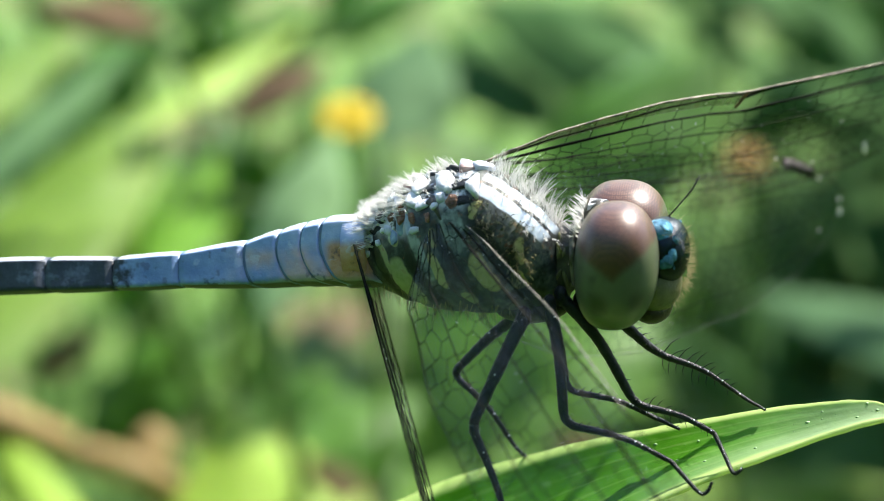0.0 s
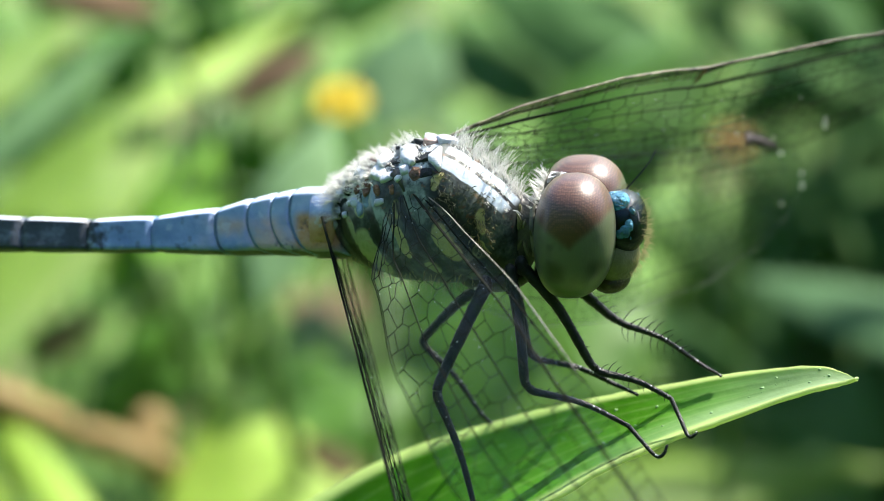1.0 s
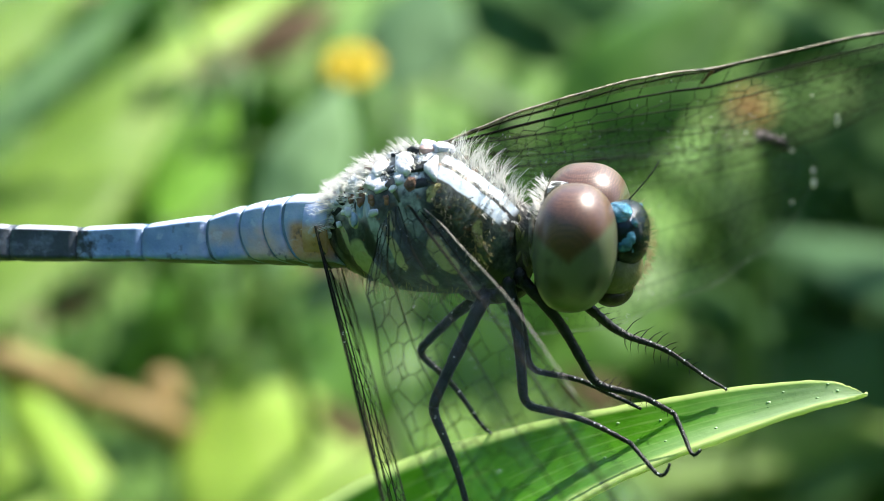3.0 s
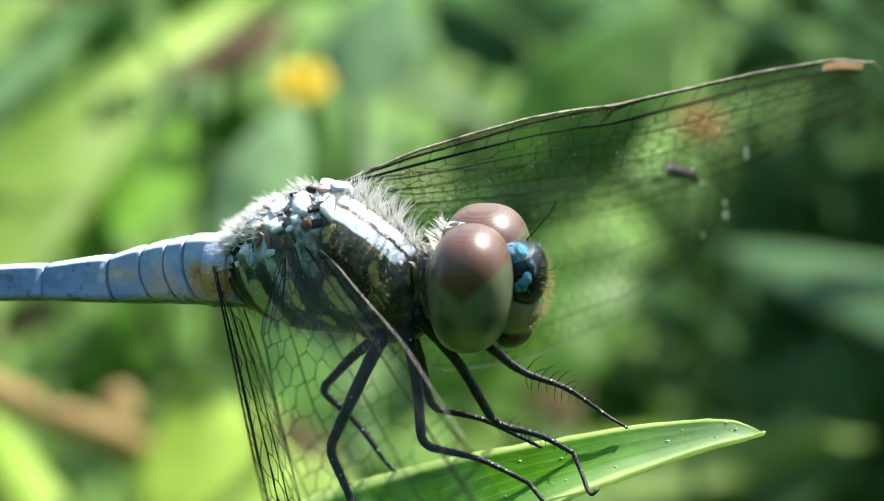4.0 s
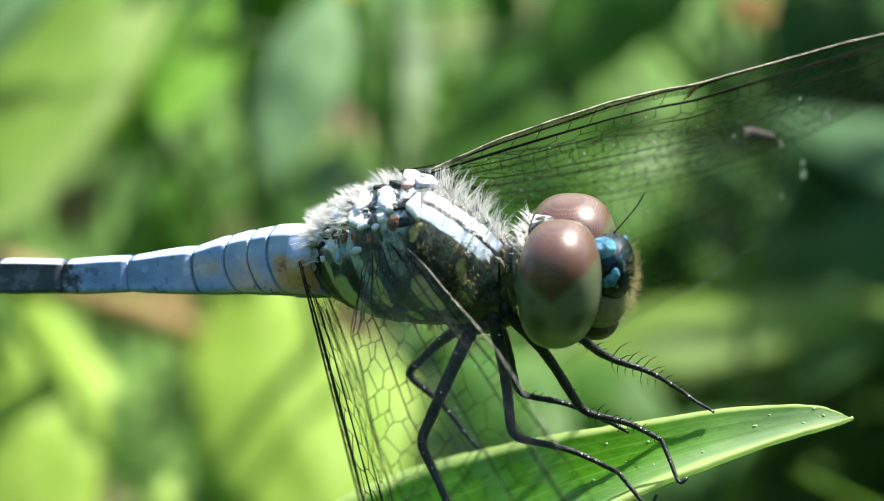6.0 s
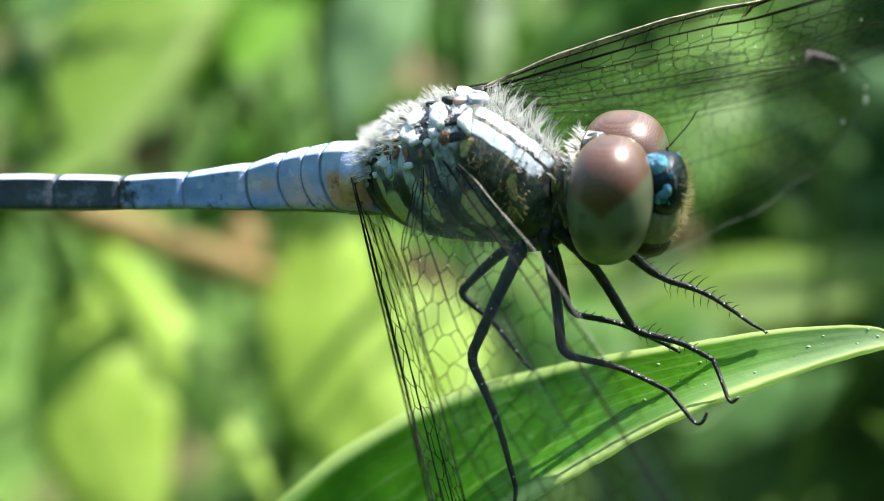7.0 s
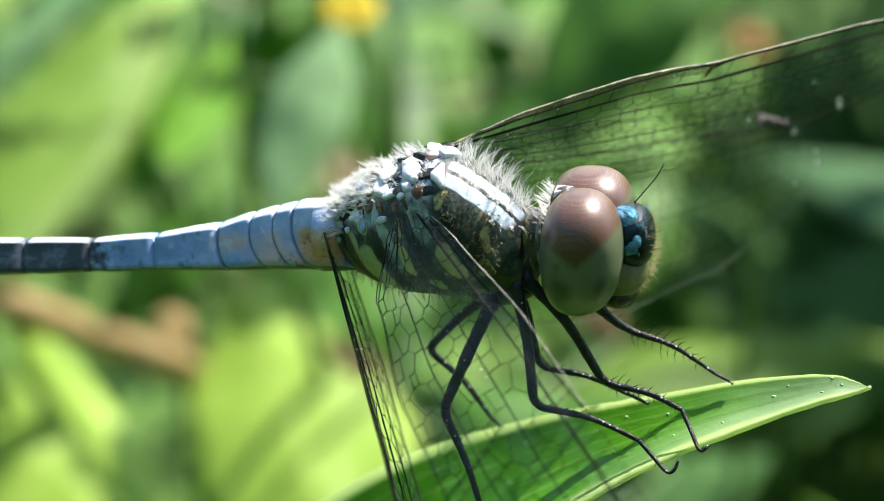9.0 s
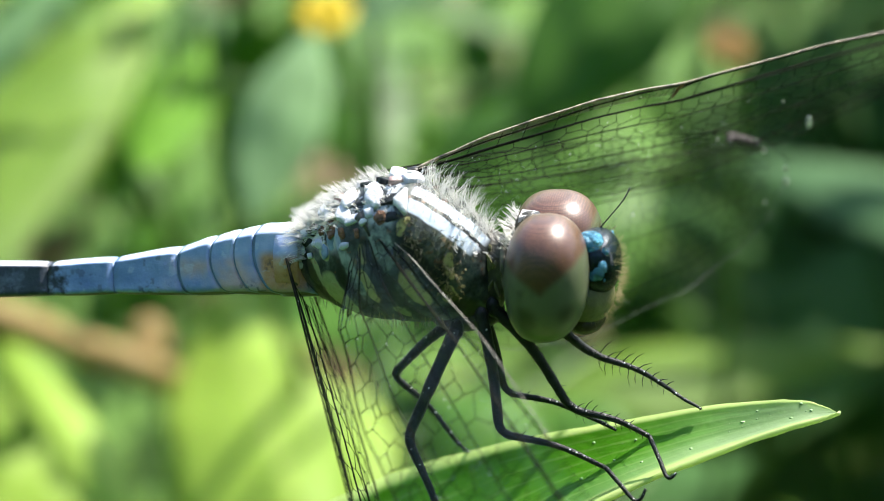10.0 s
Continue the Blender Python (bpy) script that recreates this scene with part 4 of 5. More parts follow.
def hairs(rnd, count, place, length, bend, radius, material, parent, label, clump=4):
    geo = [[], []]
    for k in range(count):
        if k % clump == 0:
            p0, d0 = place(rnd)
            side = Vector((rnd.gauss(0, 1), rnd.gauss(0, 1), rnd.gauss(0, 1))) * 0.32
            d0 = (d0 + side).normalized()
            ln0, sway = length * rnd.uniform(0.45, 1.2), rnd.uniform(0.1, 0.8)
        p = p0 + Vector((rnd.gauss(0, 1), rnd.gauss(0, 1), rnd.gauss(0, 0.3))) * 0.055 * min(1, length)
        d = (d0 + Vector((rnd.gauss(0, 1), rnd.gauss(0, 1), rnd.gauss(0, 1))) * 0.09).normalized()
        ln = ln0 * rnd.uniform(0.75, 1.1)
        tip = p + d * ln + bend * ln * sway
        add(geo, tube([tuple(p - d * 0.03), tuple(p + d * ln * 0.55), tuple(tip)], [radius, radius * 0.8, radius * 0.2], 3, False))
    return part("hair", geo, material, parent, label)


def place_on_thorax(x0, x1, q0, q1, lean):
    def place(rnd):
        p, n = thorax_skin(rnd.uniform(x0, x1), rnd.uniform(q0, q1))
        return p, (n + Vector(lean)).normalized()
    return place


rnd = random.Random(11)
hairs(rnd, 440, place_on_thorax(-0.4, 1.9, 0.05, 0.80, (0.2, 0, 0.6)), 0.80, Vector((0.35, 0, -0.05)), 0.0075, HAIR, thorax_ob, "white hair fringe", 3)
hairs(rnd, 150, place_on_thorax(-0.2, 1.8, -0.30, 0.10, (0.3, -0.2, 0.3)), 0.34, Vector((0.4, 0, -0.2)), 0.007, HAIR, thorax_ob, "short white hair", 3)
hairs(rnd, 1100, place_on_thorax(-4.7, -2.7, -0.72, 0.5, (-1.0, -0.3, 0.0)), 0.40, Vector((-0.4, -0.1, -0.3)), 0.013, HAIR, thorax_ob, "white hair tuft", 6)
hairs(rnd, 620, place_on_thorax(-4.9, -2.9, -0.5, 0.9, (-0.8, 0, 0.3)), 0.46, Vector((-0.5, 0, 0.0)), 0.011, HAIR, thorax_ob, "white hair tuft", 5)
hairs(rnd, 160, place_on_thorax(-2.6, -1.7, 0.3, 0.9, (-0.9, 0, 0.5)), 0.55, Vector((-0.6, 0, 0.1)), 0.012, HAIR, thorax_ob, "white hair tuft", 5)
hairs(rnd, 150, place_on_thorax(-5.1, -4.7, -0.2, 1.0, (-0.5, 0, 0.9)), 0.42, Vector((-0.2, 0, 0.1)), 0.008, HAIR, thorax_ob, "white hair tuft", 4)
hairs(rnd, 420, place_on_thorax(-4.75, -4.2, -1.25, -0.35, (-0.7, -0.5, 0.2)), 0.62, Vector((-0.6, -0.1, -0.5)), 0.014, HAIR, thorax_ob, "white hair tuft", 5)
hairs(rnd, 520, place_on_thorax(-0.5, 1.4, -1.30, -0.55, (0.3, -0.3, 0)), 0.36, Vector((0.25, 0, -0.35)), 0.010, DARKHAIR, thorax_ob, "dark bristles", 2)
hairs(rnd, 120, place_on_thorax(0.7, 1.5, -1.7, -1.0, (0.4, -0.3, 0)), 0.30, Vector((0.3, 0, -0.2)), 0.009, GREYHAIR, thorax_ob, "straw hair", 2)
hairs(rnd, 260, place_on_thorax(-4.4, 0.6, -3.0, -2.1, (0, 0, -0.5)), 0.4, Vector((0, 0, -0.3)), 0.007, GREYHAIR, thorax_ob, "straw hair", 2)
hairs(rnd, 420, place_on_thorax(-4.7, -0.9, -0.62, 0.2, (-0.4, -0.2, 0.2)), 0.26, Vector((-0.4, 0, -0.1)), 0.008, HAIR, thorax_ob, "short white hair", 4)
hairs(rnd, 170, place_on_thorax(1.1, 1.9, -0.75, 0.5, (0.3, -0.2, 0.1)), 0.45, Vector((0.1, 0, -0.7)), 0.008, HAIR, thorax_ob, "white hair collar", 3)


def neck():
    ob = part("neck", loft([(1.5, 0.9, -2.5, 1.15, 0.1), (1.9, 0.8, -2.3, 1.0, 0.1), (2.2, 0.6, -1.7, 0.85, 0), (2.5, 0.7, -1.4, 0.95, 0), (2.9, 0.6, -1.3, 0.7, 0)], 30), NECK, fly)
    # small pale plates and curls on the side of the neck
    r = random.Random(3)
    for k in range(11):
        p = Vector((r.uniform(1.55, 2.45), 0, 0))
        q = r.uniform(-2.3, -0.6)
        p.y, p.z = 1.08 * math.sin(q), -0.45 + 1.15 * math.cos(q)
        geo = ellipsoid((0, 0, 0), (r.uniform(0.05, 0.11), 0.06, r.uniform(0.12, 0.28)), 7, 5)
        turn = Euler((r.uniform(-0.4, 0.4), r.uniform(-0.7, 0.5), q)).to_matrix()
        geo[0][:] = [tuple(p + turn @ Vector(v)) for v in geo[0]]
        part("neck_plate", geo, r.choice((PALE_COSTA, COSTA, FACE)), ob, "pale horny neck plate", smooth=False)
    rim = [(2.45 + 0.05 * math.sin(q), 1.05 * math.sin(q), -0.35 + 1.15 * math.cos(q)) for q in [2 * math.pi * k / 40 for k in range(41)]]
    part("neck_ring", tube(rim, 0.09, 6), PALE_COSTA, ob)


neck()


def head():
    root = part("head", ellipsoid((4.1, 0, -0.55), (1.05, 1.7, 1.75), 32, 20), NECK, fly)
    for s in (-1, 1):
        def bend(p, d, s=s):
            # flattened behind, fuller below in front
            if d.x < 0:
                p.x += 0.18 * d.x * d.x
            p.x += 0.05 * (p.z + 0.4) - 0.03 * max(0, -d.z) * (1 if d.x > 0 else -1)
            if p.y * s < 0.03:
                p.y = 0.03 * s
            return p
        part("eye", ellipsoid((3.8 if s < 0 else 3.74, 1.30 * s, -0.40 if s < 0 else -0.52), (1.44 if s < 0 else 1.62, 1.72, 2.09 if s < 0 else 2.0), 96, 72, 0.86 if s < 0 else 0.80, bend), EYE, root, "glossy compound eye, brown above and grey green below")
    part("forehead", ellipsoid((5.35, 0, -0.36), (0.80, 1.15, 1.06), 36, 26, 0.9), FRONS, root, "metallic dark blue forehead")
    # brighter blue pieces paint the sky's gleam on the metallic forehead
    for s in (-1, 1):
        part("forehead_shield", ellipsoid((5.22, 0.50 * s, 0.44 if s < 0 else 0.12), (0.46, 0.42, 0.42), 22, 14, 0.85), FRONS_GLINT, root, "bright metallic blue patch with painted gleam")
        for px, py, pz, pr in ((5.52, 0.84, 0.00, 0.22), (5.60, 0.90, -0.18, 0.25), (5.50, 0.96, -0.34, 0.26), (5.36, 1.02, -0.42, 0.20), (5.74, 0.74, 0.24, 0.15), (5.62, 0.92, -0.54, 0.17), (5.52, 0.86, -0.66, 0.10)):
            part("forehead_glint", ellipsoid((px, py * s, pz), (pr * 0.86, pr * 0.86, pr * 1.1), 12, 8, 0.8), FRONS_GLINT, root, "bright metallic blue patch with painted gleam")
    part("face", ellipsoid((4.95, 0, -1.5), (0.92, 1.22, 1.0), 32, 22), FACE, root, "yellow green face")
    part("lip", ellipsoid((4.85, 0, -2.35), (0.68, 1.0, 0.52), 28, 18), LIP, root, "dark brown lip")
    part("top_plate", ellipsoid((3.2, 0.12, 0.85), (0.5, 0.45, 0.5), 18, 12), NECK, root, "black plate between the eyes")
    tri = [[(2.86, -0.22, 1.10), (2.86, 0.55, 1.10), (3.62, 0.12, 1.22), (2.9, -0.2, 1.26), (2.9, 0.52, 1.26), (3.5, 0.12, 1.36)],
           [(0, 1, 2), (3, 5, 4), (0, 3, 4, 1), (1, 4, 5, 2), (2, 5, 3, 0)]]
    part("top_triangle", tri, BLOOM, root, "white triangle between the eyes", smooth=False)
    for s in (-1, 1):
        a = [(5.45, 0.5 * s, 0.62), (5.75, 0.55 * s, 0.95), (6.2, 0.75 * s, 1.45), (6.45, 0.95 * s, 1.85)] if s > 0 else [(5.5, -0.5, 0.4), (5.75, -0.75, 0.42), (6.0, -1.3, 0.4), (6.1, -1.9, 0.3)]
        part("antenna", tube(smooth_line(a, 5), [0.045] + [0.022] * 14 + [0.010], 6), BLACK, root)

    def place(r):
        q = r.uniform(-1.2, 2.7)
        p = Vector((5.35 + 0.78 * math.cos(q - 0.7), r.uniform(-0.9, 0.9), -0.75 - 1.25 * math.sin(q - 0.7)))
        return p, (p - Vector((4.7, 0, -0.8))).normalized()
    hairs(rnd, 560, place, 0.30, Vector((0, 0, 0.1)), 0.007, GREYHAIR, root, "short pale face hair", 1)

    def place2(r):
        s = r.choice((-1, 1))
        p = Vector((2.62 + r.uniform(-0.15, 0.15), s * r.uniform(0.1, 0.9), r.uniform(0.3, 1.15)))
        return p, Vector((-0.6, 0, 0.6)).normalized()
    hairs(rnd, 300, place2, 0.36, Vector((-0.2, 0, 0.2)), 0.011, HAIR, root, "pale tuft behind the eyes")
    return root


head_ob = head()


def leg(points, radii, spine_from, rnd, spine_len=0.42, both=True):
    """Hip, knee, ankle, then the claws."""
    root = part("leg", ellipsoid(points[0], (0.24, 0.24, 0.36), 14, 10), BLACK, fly)
    p = [Vector(q) for q in points]
    names = ["femur", "tibia", "tarsus"]
    da, db = (p[1] - p[0]).normalized(), (p[2] - p[1]).normalized()
    cut = 0.34
    turn = [(p[1] - da * cut) * (1 - t) ** 2 + p[1] * 2 * t * (1 - t) + (p[1] + db * cut) * t * t for t in (0, 0.125, 0.25, 0.375, 0.5, 0.625, 0.75, 0.875, 1)]
    for i in range(3):
        a, b = p[i], p[i + 1] if i < 2 else None
        if i < 2:
            # a straight shank with a rounded knee
            bow = Vector((0.02, 0, 0.05)) * (b - a).length
            if i == 0:
                line = smooth_line([tuple(a), tuple((a + turn[0]) / 2 + bow), tuple(turn[0])], 12)[:-1] + turn[:5]
            else:
                line = turn[4:] + smooth_line([tuple(turn[8]), tuple((turn[8] + b) / 2 + bow), tuple(b)], 14)[1:]
            n = len(line)
            r0, r1 = radii[i]
            mid = (radii[0][1] + radii[1][0]) / 2
            r0, r1 = (r0, mid) if i == 0 else (mid, r1)
            rs = [0.88 * (r0 + (r1 - r0) * (k / (n - 1)) ** (1 if i == 0 else 0.7)) * rnd.uniform(0.94, 1.06) for k in range(n)]
            seg = part(names[i], tube(line, rs, 10), BLACK, root)
        else:
            line = smooth_line([tuple(q) for q in p[2:]], 5)
            n = len(line)
            rs = [radii[2][0] + (radii[2][1] - radii[2][0]) * k / (n - 1) for k in range(n)]
            seg = part(names[i], tube(line, rs, 8), BLACK, root)
        fuzz = [[], []]
        for k in range(26 if i < 2 else 16):
            j = rnd.randrange(1, n - 1)
            way = (line[j + 1] - line[j - 1]).normalized()
            out = way.cross(Vector((rnd.gauss(0, 1), rnd.gauss(0, 1), rnd.gauss(0, 1)))).normalized()
            q = line[j] + out * rs[j] * 0.8
            ln = rnd.uniform(0.07, 0.16)
            add(fuzz, tube([tuple(q), tuple(q + (out + way * 0.7).normalized() * ln)], [0.010, 0.003], 3, False))
        part("bristles", fuzz, BLACK, seg)
        grains = [[], []]
        for k in range((5, 7, 4)[i]):
            j = rnd.randrange(2, n - 1)
            q = line[j] + Vector((rnd.uniform(-0.3, 0.6), -0.6, 0.7)).normalized() * rs[j]
            g = rnd.choice((0.012, 0.018, 0.03, 0.04))
            add(grains, ellipsoid(tuple(q), (g, g, g * 0.8), 6, 4))
        part("dust", grains, BLOOM, seg, "scattered white specks")
        if i in (0, 1):
            d = (b - a).normalized()
            ref = d.cross(Vector((0, 1, 0.2))).normalized()
            count = int((b - a).length / 0.27)
            for k in range(count):
                t = (k + 0.6) / (count + 0.5)
                if i == 0 and t < spine_from:
                    continue
                for s in ((-1, 1) if both else (1,)):
                    dirn = (ref * s + d * rnd.uniform(0.15, 0.5) + Vector((0, rnd.uniform(-0.5, 0.5), 0))).normalized()
                    q = a + (b - a) * t + Vector((0.02, 0, 0.05)) * (b - a).length * (1 - (2 * t - 1) ** 2)
                    ln = spine_len * rnd.uniform(0.6, 1.0) * (1 if i else 0.8) * (1.15 - 0.75 * t)
                    part("spine", tube([tuple(q), tuple(q + dirn * ln * 0.6), tuple(q + dirn * ln + d * ln * 0.15)], [0.021, 0.014, 0.004], 4, False), BLACK, root)


LEG_A = [(2.01, -1.22, -1.46), (4.33, -1.00, -5.23), (6.89, -0.99, -6.23), (7.25, -1.58, -6.74), (7.50, -2.05, -7.10), (7.67, -2.13, -7.14), (7.84, -2.04, -6.99)]
LEG_B = [(1.70, -1.66, -1.62), (2.18, -2.52, -5.38), (5.58, -2.30, -6.74), (6.11, -2.63, -7.22), (6.52, -2.94, -7.52), (6.77, -2.97, -7.46), (6.91, -2.85, -7.15)]
LEG_C = [(1.40, -0.18, -2.17), (1.93, -0.05, -5.14), (4.96, -0.04, -6.15), (5.36, -0.19, -6.28), (5.71, -0.35, -6.38)]
LEG_D = [(2.44, 0.11, -2.05), (4.94, 0.68, -4.02), (7.50, 0.78, -5.41), (7.93, 0.60, -5.65), (8.35, 0.54, -5.87), (8.51, 0.45, -5.94)]
LEG_E = [(0.86, -1.75, -2.00), (-0.75, -3.28, -5.23), (0.73, -4.55, -9.39), (0.71, -4.77, -9.79), (0.53, -4.99, -10.41)]
LEG_F = [(0.22, 0.15, -2.65), (-2.15, 0.54, -4.81), (-0.21, 0.87, -7.58), (0.02, 0.89, -7.88), (0.31, 0.94, -8.16)]
part("breast", ellipsoid((0.85, -0.1, -2.12), (1.3, 1.1, 0.55), 26, 18), NECK, fly, "black hairy breast between the legs")
rnd = random.Random(5)
leg(LEG_A, [(0.24, 0.17), (0.15, 0.10), (0.085, 0.05)], 0.45, rnd, 0.55)
leg(LEG_B, [(0.26, 0.19), (0.15, 0.09), (0.085, 0.05)], 0.5, rnd, 0.3)
leg(LEG_C, [(0.22, 0.16), (0.13, 0.09), (0.08, 0.05)], 0.6, rnd, 0.3)
leg(LEG_D, [(0.26, 0.18), (0.15, 0.08), (0.075, 0.04)], 0.2, rnd, 0.85)
leg(LEG_E, [(0.27, 0.22), (0.17, 0.10), (0.08, 0.05)], 0.5, rnd, 0.28)
leg(LEG_F, [(0.24, 0.17), (0.14, 0.09), (0.075, 0.045)], 0.6, rnd, 0.4)

# ---- wings: span s from 0 to 1, chord c from the front edge 0 to the rear edge 1 ----
FORE = [(0.0, 0.004, -0.035), (0.04, 0.015, -0.09), (0.12, 0.033, -0.17), (0.2, 0.040, -0.205), (0.3, 0.045, -0.235), (0.38, 0.039, -0.25), (0.455, 0.0265, -0.26), (0.5, 0.0265, -0.262), (0.6, 0.024, -0.255), (0.7, 0.023, -0.245), (0.85, 0.010, -0.205), (0.94, -0.022, -0.168), (1.0, -0.095, -0.115)]
SLIM = [(0.0, 0.0, -0.03), (0.04, 0.002, -0.077), (0.12, 0.016, -0.146), (0.3, 0.033, -0.202), (0.5, 0.029, -0.225), (0.7, 0.020, -0.211), (0.85, 0.0085, -0.176), (0.94, -0.019, -0.144), (1.0, -0.08, -0.099)]
BROAD = [(0.0, 0.0, -0.06), (0.04, 0.004, -0.19), (0.12, 0.006, -0.32), (0.3, 0.008, -0.385), (0.45, 0.006, -0.39), (0.7, -0.002, -0.338), (0.85, -0.014, -0.275), (0.94, -0.046, -0.215), (1.0, -0.10, -0.14)]
HIND = [(0.0, 0.0, -0.06), (0.04, 0.004, -0.19), (0.12, 0.006, -0.31), (0.3, 0.008, -0.35), (0.45, 0.006, -0.34), (0.7, -0.002, -0.28), (0.85, -0.014, -0.225), (0.94, -0.046, -0.18), (1.0, -0.10, -0.12)]


def wing(label, root_at, tip_at, rear, length, shape, seed, cell=0.030, spot=STIGMA, bow=0.0, costa=COSTA, edge=0.075, bold=1.0, specks=0, nodus=1.0, margin=VEIN, thin=1.0, ante=0.026, strip=0.0, glints=()):
    """root_at and tip_at: the front edge's root and the tan spot; rear: a way towards the rear edge."""
    r = random.Random(seed)
    o, s = Vector(root_at), Vector(tip_at) - Vector(root_at)
    span = s.normalized()
    c = Vector(rear)
    c = (c - span * c.dot(span)).normalized()
    nrm = span.cross(c).normalized()

    def at(t, k):
        top, bot = interp(t, shape)
        y = top + (bot - top) * k
        ridge = 0.006 * math.sin(k * 22) * (1 - k) * math.sin(math.pi * min(1, t * 1.1 + 0.05))
        return o + span * (t * length) - c * (y * length) + nrm * ((ridge + bow * (t * t) + 0.02 * k * k) * length)

    holder = part("wing", tube([tuple(at(0.0, 0.5) - span * 0.25), tuple(at(0.0, 0.4)), tuple(at(0.03, 0.3))], [0.28, 0.22, 0.08], 8), NECK, fly, label)
    nu, nv = 60, 22
    verts = [tuple(at(i / nu, j / nv)) for i in range(nu + 1) for j in range(nv + 1)]
    faces = [(i * (nv + 1) + j, (i + 1) * (nv + 1) + j, (i + 1) * (nv + 1) + j + 1, i * (nv + 1) + j + 1) for i in range(nu) for j in range(nv)]
    part("membrane", [verts, faces], MEMBRANE, holder, "clear glossy membrane")

    def run(ts, ks, rad):
        return tube([tuple(at(t, k)) for t, k in zip(ts, ks)], rad * bold if isinstance(rad, float) else rad, 4, False)

    front = [i / 50 for i in range(51)]
    inner = [t for t in front if t <= nodus]
    part("front_vein", run(inner, [0.0] * 51, [edge * (1 - 0.4 * t) * r.uniform(0.85, 1.15) for t in inner]), costa, holder, "thin pale front vein" if costa is PALE_COSTA else "mottled dark brown front vein")
    geo = [[], []]
    # long veins behind the front edge
    half = [t for t in front if t <= 0.5]
    add(geo, run(half, [0.10 * math.sin(math.pi * min(1, t * 1.9 + 0.05)) ** 0.6 * (1 - t) for t in half], 0.035))
    add(geo, run(front[:47], [0.17 - 0.06 * t for t in front[:47]], 0.034))
    outer = [t for t in front if t >= nodus]
    if len(outer) > 1:
        add(geo, run(outer, [0.0] * 51, 0.014))
    part("rear_vein", run(front, [0.995] * 51, 0.017), margin, holder)
    for k in range(int(0.93 / ante)):
        t = 0.03 + k * ante + r.uniform(-0.25, 0.25) * ante
        add(geo, tube([tuple(at(t, 0.0)), tuple(at(t - 0.012 if ante > 0.03 else t + 0.004, 0.17 - 0.06 * t))], 0.013 * bold, 4, False))
    if strip:
        # a pale strip painting the sheen behind the front edge, as far as the joint, and the rust-coloured joint itself
        n = 26
        verts = [tuple(at(strip * i / n, k) + nrm * 0.012) for i in range(1, n + 1) for k in (0.01, 0.05, 0.10)]
        faces = [(i * 3 + k, i * 3 + 3 + k, i * 3 + 4 + k, i * 3 + 1 + k) for i in range(n - 1) for k in (0, 1)]
        part("front_strip", [verts, faces], STRIP, holder, "pale strip of painted sheen behind the front vein")
        part("wing_joint", tube([tuple(at(strip + 0.004, 0.0)), tuple(at(strip, 0.06)), tuple(at(strip - 0.012, 0.12))], [0.07, 0.06, 0.035], 6), RUST, holder, "rust brown joint in the front edge")
        part("outer_front_vein", run([strip + (0.86 - strip) * i / 16 for i in range(17)], [0.012 + 0.05 * math.exp(-i * 0.9) for i in range(17)], 0.046), VEIN, holder)
    # pale blobs paint the glints on folds of the membrane edge
    for t, k, rad, long in glints:
        fold = ellipsoid((0, 0, 0), (rad, rad * 0.5, rad * long), 9, 6)
        fold[0][:] = [tuple(at(t, k) - nrm * 0.04 + Vector(v)) for v in fold[0]]
        part("edge_fold", fold, FOLD, holder, "pale fold in the membrane with painted glint")
    # the net of cells between
    rows = [0.15]
    k = 0.15
    while k < 0.97:
        k += cell * 2.6 * (1.15 - 0.45 * k)
        rows.append(min(k, 0.99))
    spots, ups = [], []
    for j in range(len(rows) - 1):
        step = cell * (1.25 - 0.5 * rows[j])
        off = 0.5 * step * (j % 2)
        ups.append([min(0.985, 0.03 + off + i * step + r.uniform(-0.30, 0.30) * step) for i in range(int(0.95 / step))])
    for j, k0 in enumerate(rows):
        main = j in (0, 2, 5, 9)
        zig = 0.0 if main or j == len(rows) - 1 else (rows[min(j + 1, len(rows) - 1)] - k0) * 0.27
        below = ups[j] if j < len(ups) else []
        above = ups[j - 1] if j > 0 else []
        line = sorted([(t, k0 + zig) for t in below] + [(t, k0 - zig) for t in above])
        line = [(t, kk + r.uniform(-0.45, 0.45) * zig) for t, kk in line]
        spots.append({t: kk for t, kk in line})
        if line:
            add(geo, run([t for t, _ in line], [kk for _, kk in line], 0.030 * thin if main else 0.017 * thin))
    for j, ts in enumerate(ups):
        for t in ts:
            k0, k1 = spots[j].get(t, rows[j]), spots[j + 1].get(t, rows[j + 1])
            add(geo, tube([tuple(at(t, k0)), tuple(at(t, k1))], 0.016 * bold * thin, 4, False))
    part("vein_net", geo, VEIN, holder, "dark net of veins")
    dust = [[], []]
    for _ in range(specks):
        p = at(r.uniform(0.02, 0.6), r.uniform(0.0, 1.0)) - nrm * 0.03
        add(dust, ellipsoid(tuple(p), (r.uniform(0.011, 0.024),) * 3, 5, 3))
    if specks:
        part("dust", dust, BLOOM, holder, "scattered white specks")
    stig = [[], []]
    for t in (0.840, 0.860, 0.880, 0.900, 0.920):
        i = len(stig[0])
        for kk, up in ((0.012, 0.05), (0.10, 0.05), (0.10, -0.05), (0.012, -0.05)):
            stig[0].append(tuple(at(t, kk) + nrm * up))
        if i:
            stig[1] += [(i - 4 + q, i - 4 + (q + 1) % 4, i + (q + 1) % 4, i + q) for q in range(4)]
    stig[1] += [(0, 1, 2, 3), (16, 19, 18, 17)]
    part("wing_spot", stig, spot, holder, "tan wing spot")


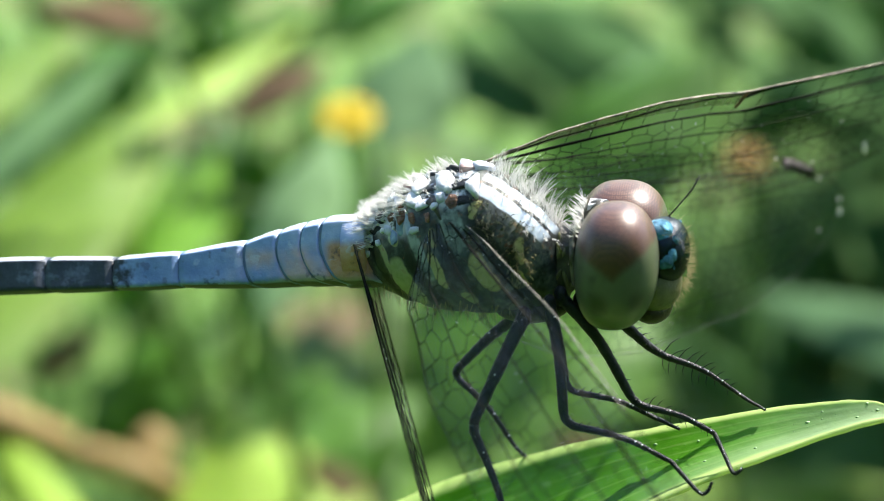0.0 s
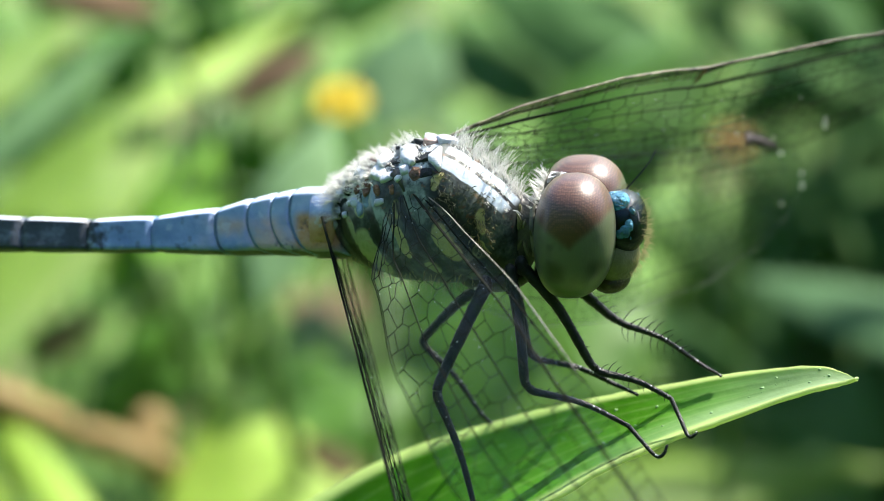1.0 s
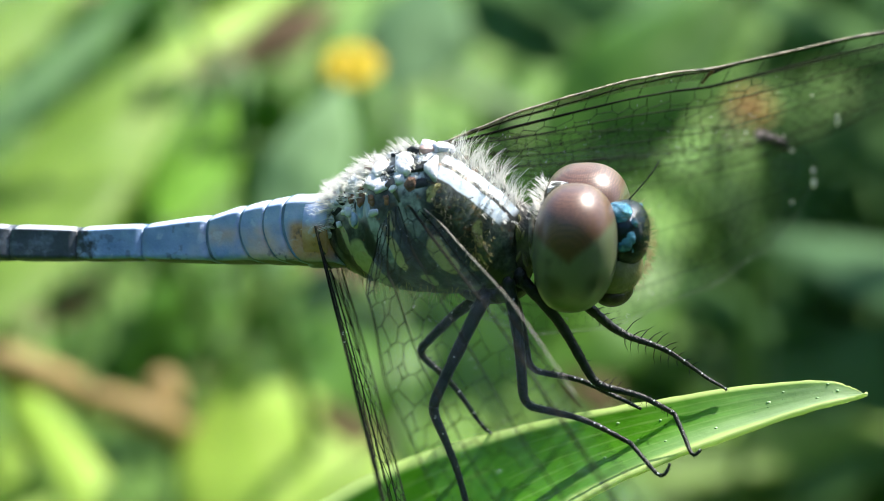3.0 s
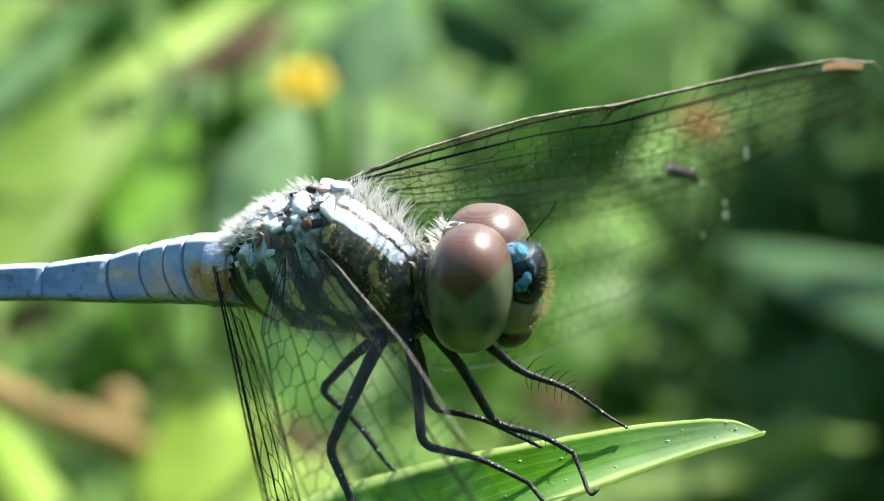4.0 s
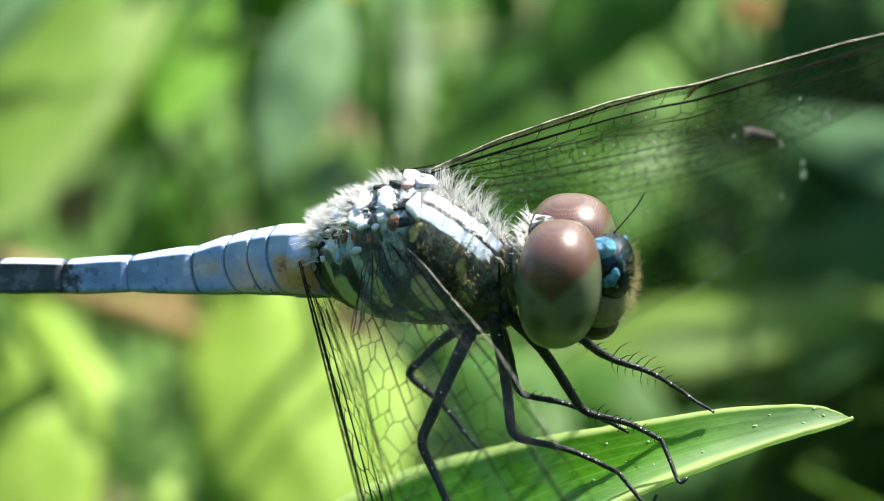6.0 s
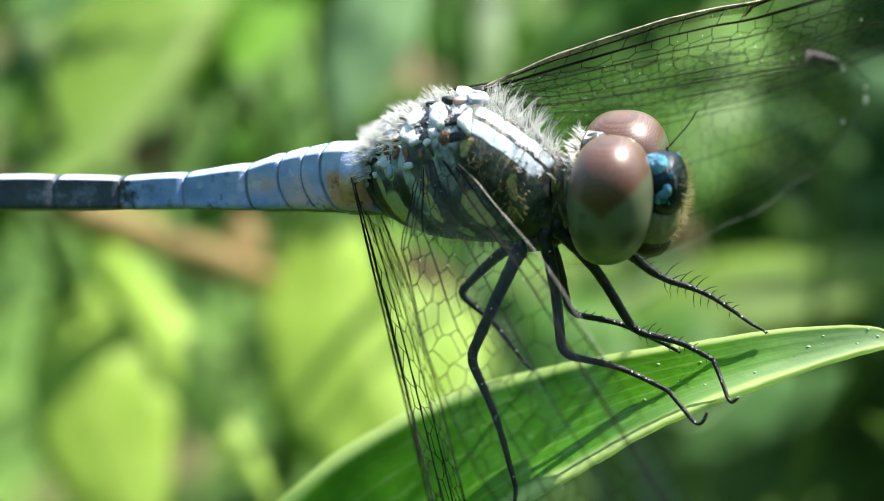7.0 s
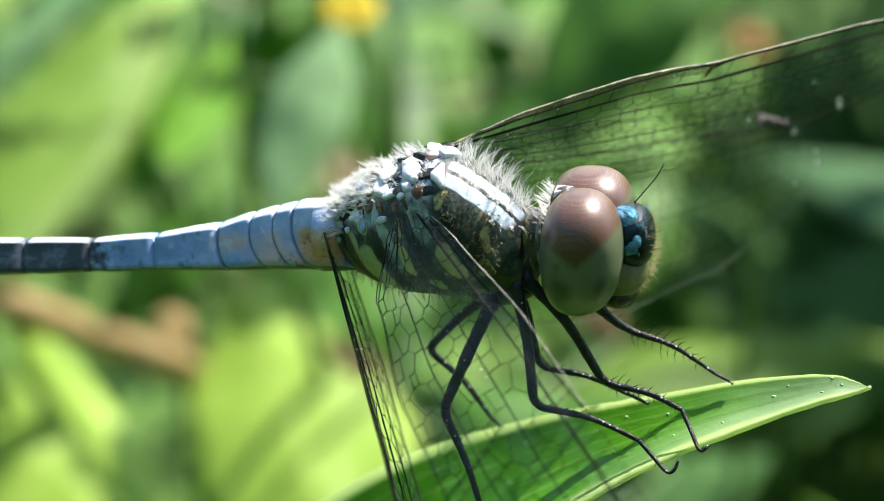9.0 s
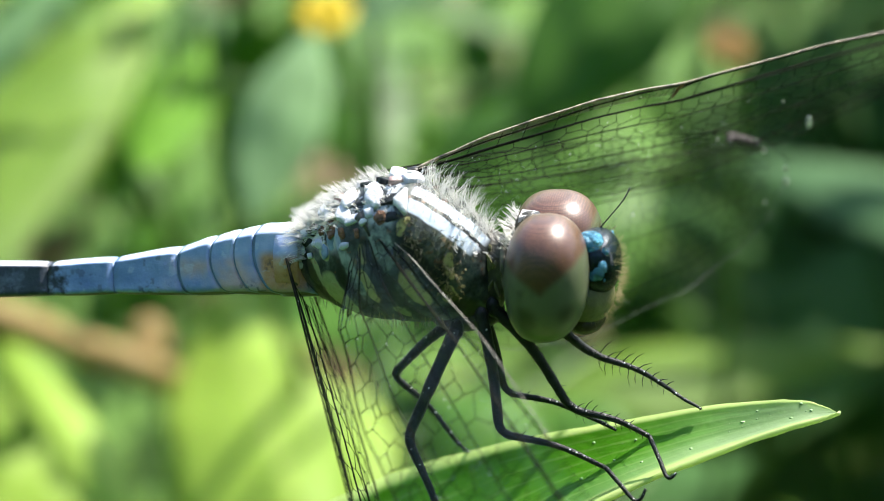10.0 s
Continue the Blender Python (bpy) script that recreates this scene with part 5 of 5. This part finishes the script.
wing("clear far forewing swept forward", (-0.74, 1.38, 2.45), (15.55, 10.68, 4.29), (-0.17, 0.52, -0.84), 21.5, FORE, 1, specks=70, bold=1.0, edge=0.05, thin=0.75, ante=0.052, strip=0.452, glints=((0.735, 0.83, 0.10, 2.6), (0.55, 0.66, 0.05, 1.4), (0.63, 0.80, 0.05, 1.2), (0.66, 0.45, 0.05, 1.0)))
wing("clear far hindwing swept forward", (-2.82, 1.45, 2.20), (9.11, 11.57, 0.58), (0.13, -0.19, -0.96), 18.4, BROAD, 2, 0.032, DARKSTIGMA, costa=VEIN, bold=0.85, thin=0.65, specks=50, margin=MARGIN, edge=0.03, glints=((0.93, 0.12, 0.09, 1.3), (0.985, 0.35, 0.07, 1.6), (0.995, 0.9, 0.09, 2.2), (0.93, 0.75, 0.05, 2.0)))
wing("clear near forewing drooping toward the front", (-1.75, -1.31, 1.80), (4.0, -6.95, -3.3), (-1.00, -0.25, -0.40), 20.5, SLIM, 3, 0.044, costa=PALE_COSTA, edge=0.025, bold=1.0, specks=70, nodus=0.49)
wing("clear near hindwing drooping, seen edge on", (-4.85, -1.30, 0.30), (-2.02, -6.50, -5.03), (-0.10, 0.685, -0.722), 20.5, HIND, 4, 0.042, costa=VEIN, edge=0.045, bold=1.0, thin=0.9, specks=30)


def hinge(centre, axis, degrees):
    """A turn about an axis through a point of the insect, in its own space."""
    c = Vector(centre) * MM
    return Matrix.Translation(c) @ Matrix.Rotation(radians(degrees), 4, axis) @ Matrix.Translation(-c)


# the insect tips its head by a few degrees: seconds, degrees towards the near side
HEAD_TIPS = [(0.0, 6.0), (1.0, 4.6), (2.0, 3.8), (3.5, 3.4), (4.5, 0.6), (5.5, 0.0), (6.0, 0.4), (7.5, 1.4), (8.5, 1.6), (10.0, 1.2)]
# its abdomen sinks and lifts as it balances: seconds, degrees downwards
TAIL_SINKS = [(0.0, 1.9), (0.5, -0.7), (1.0, -0.6), (2.0, -0.4), (3.5, -0.5), (4.5, -0.3), (5.0, 1.5), (5.5, 0.4), (6.0, -0.4), (7.5, -0.2), (8.0, 0.1), (8.5, 0.3), (9.0, 0.6), (10.0, 0.0)]


def motions():
    walk(head_ob, [(t, hinge((3.8, -1.3, -0.4), "X", q)) for t, q in HEAD_TIPS])
    walk(abdomen_ob, [(t, hinge((-5.0, 0, -0.3), "Y", -q)) for t, q in TAIL_SINKS])


motions()
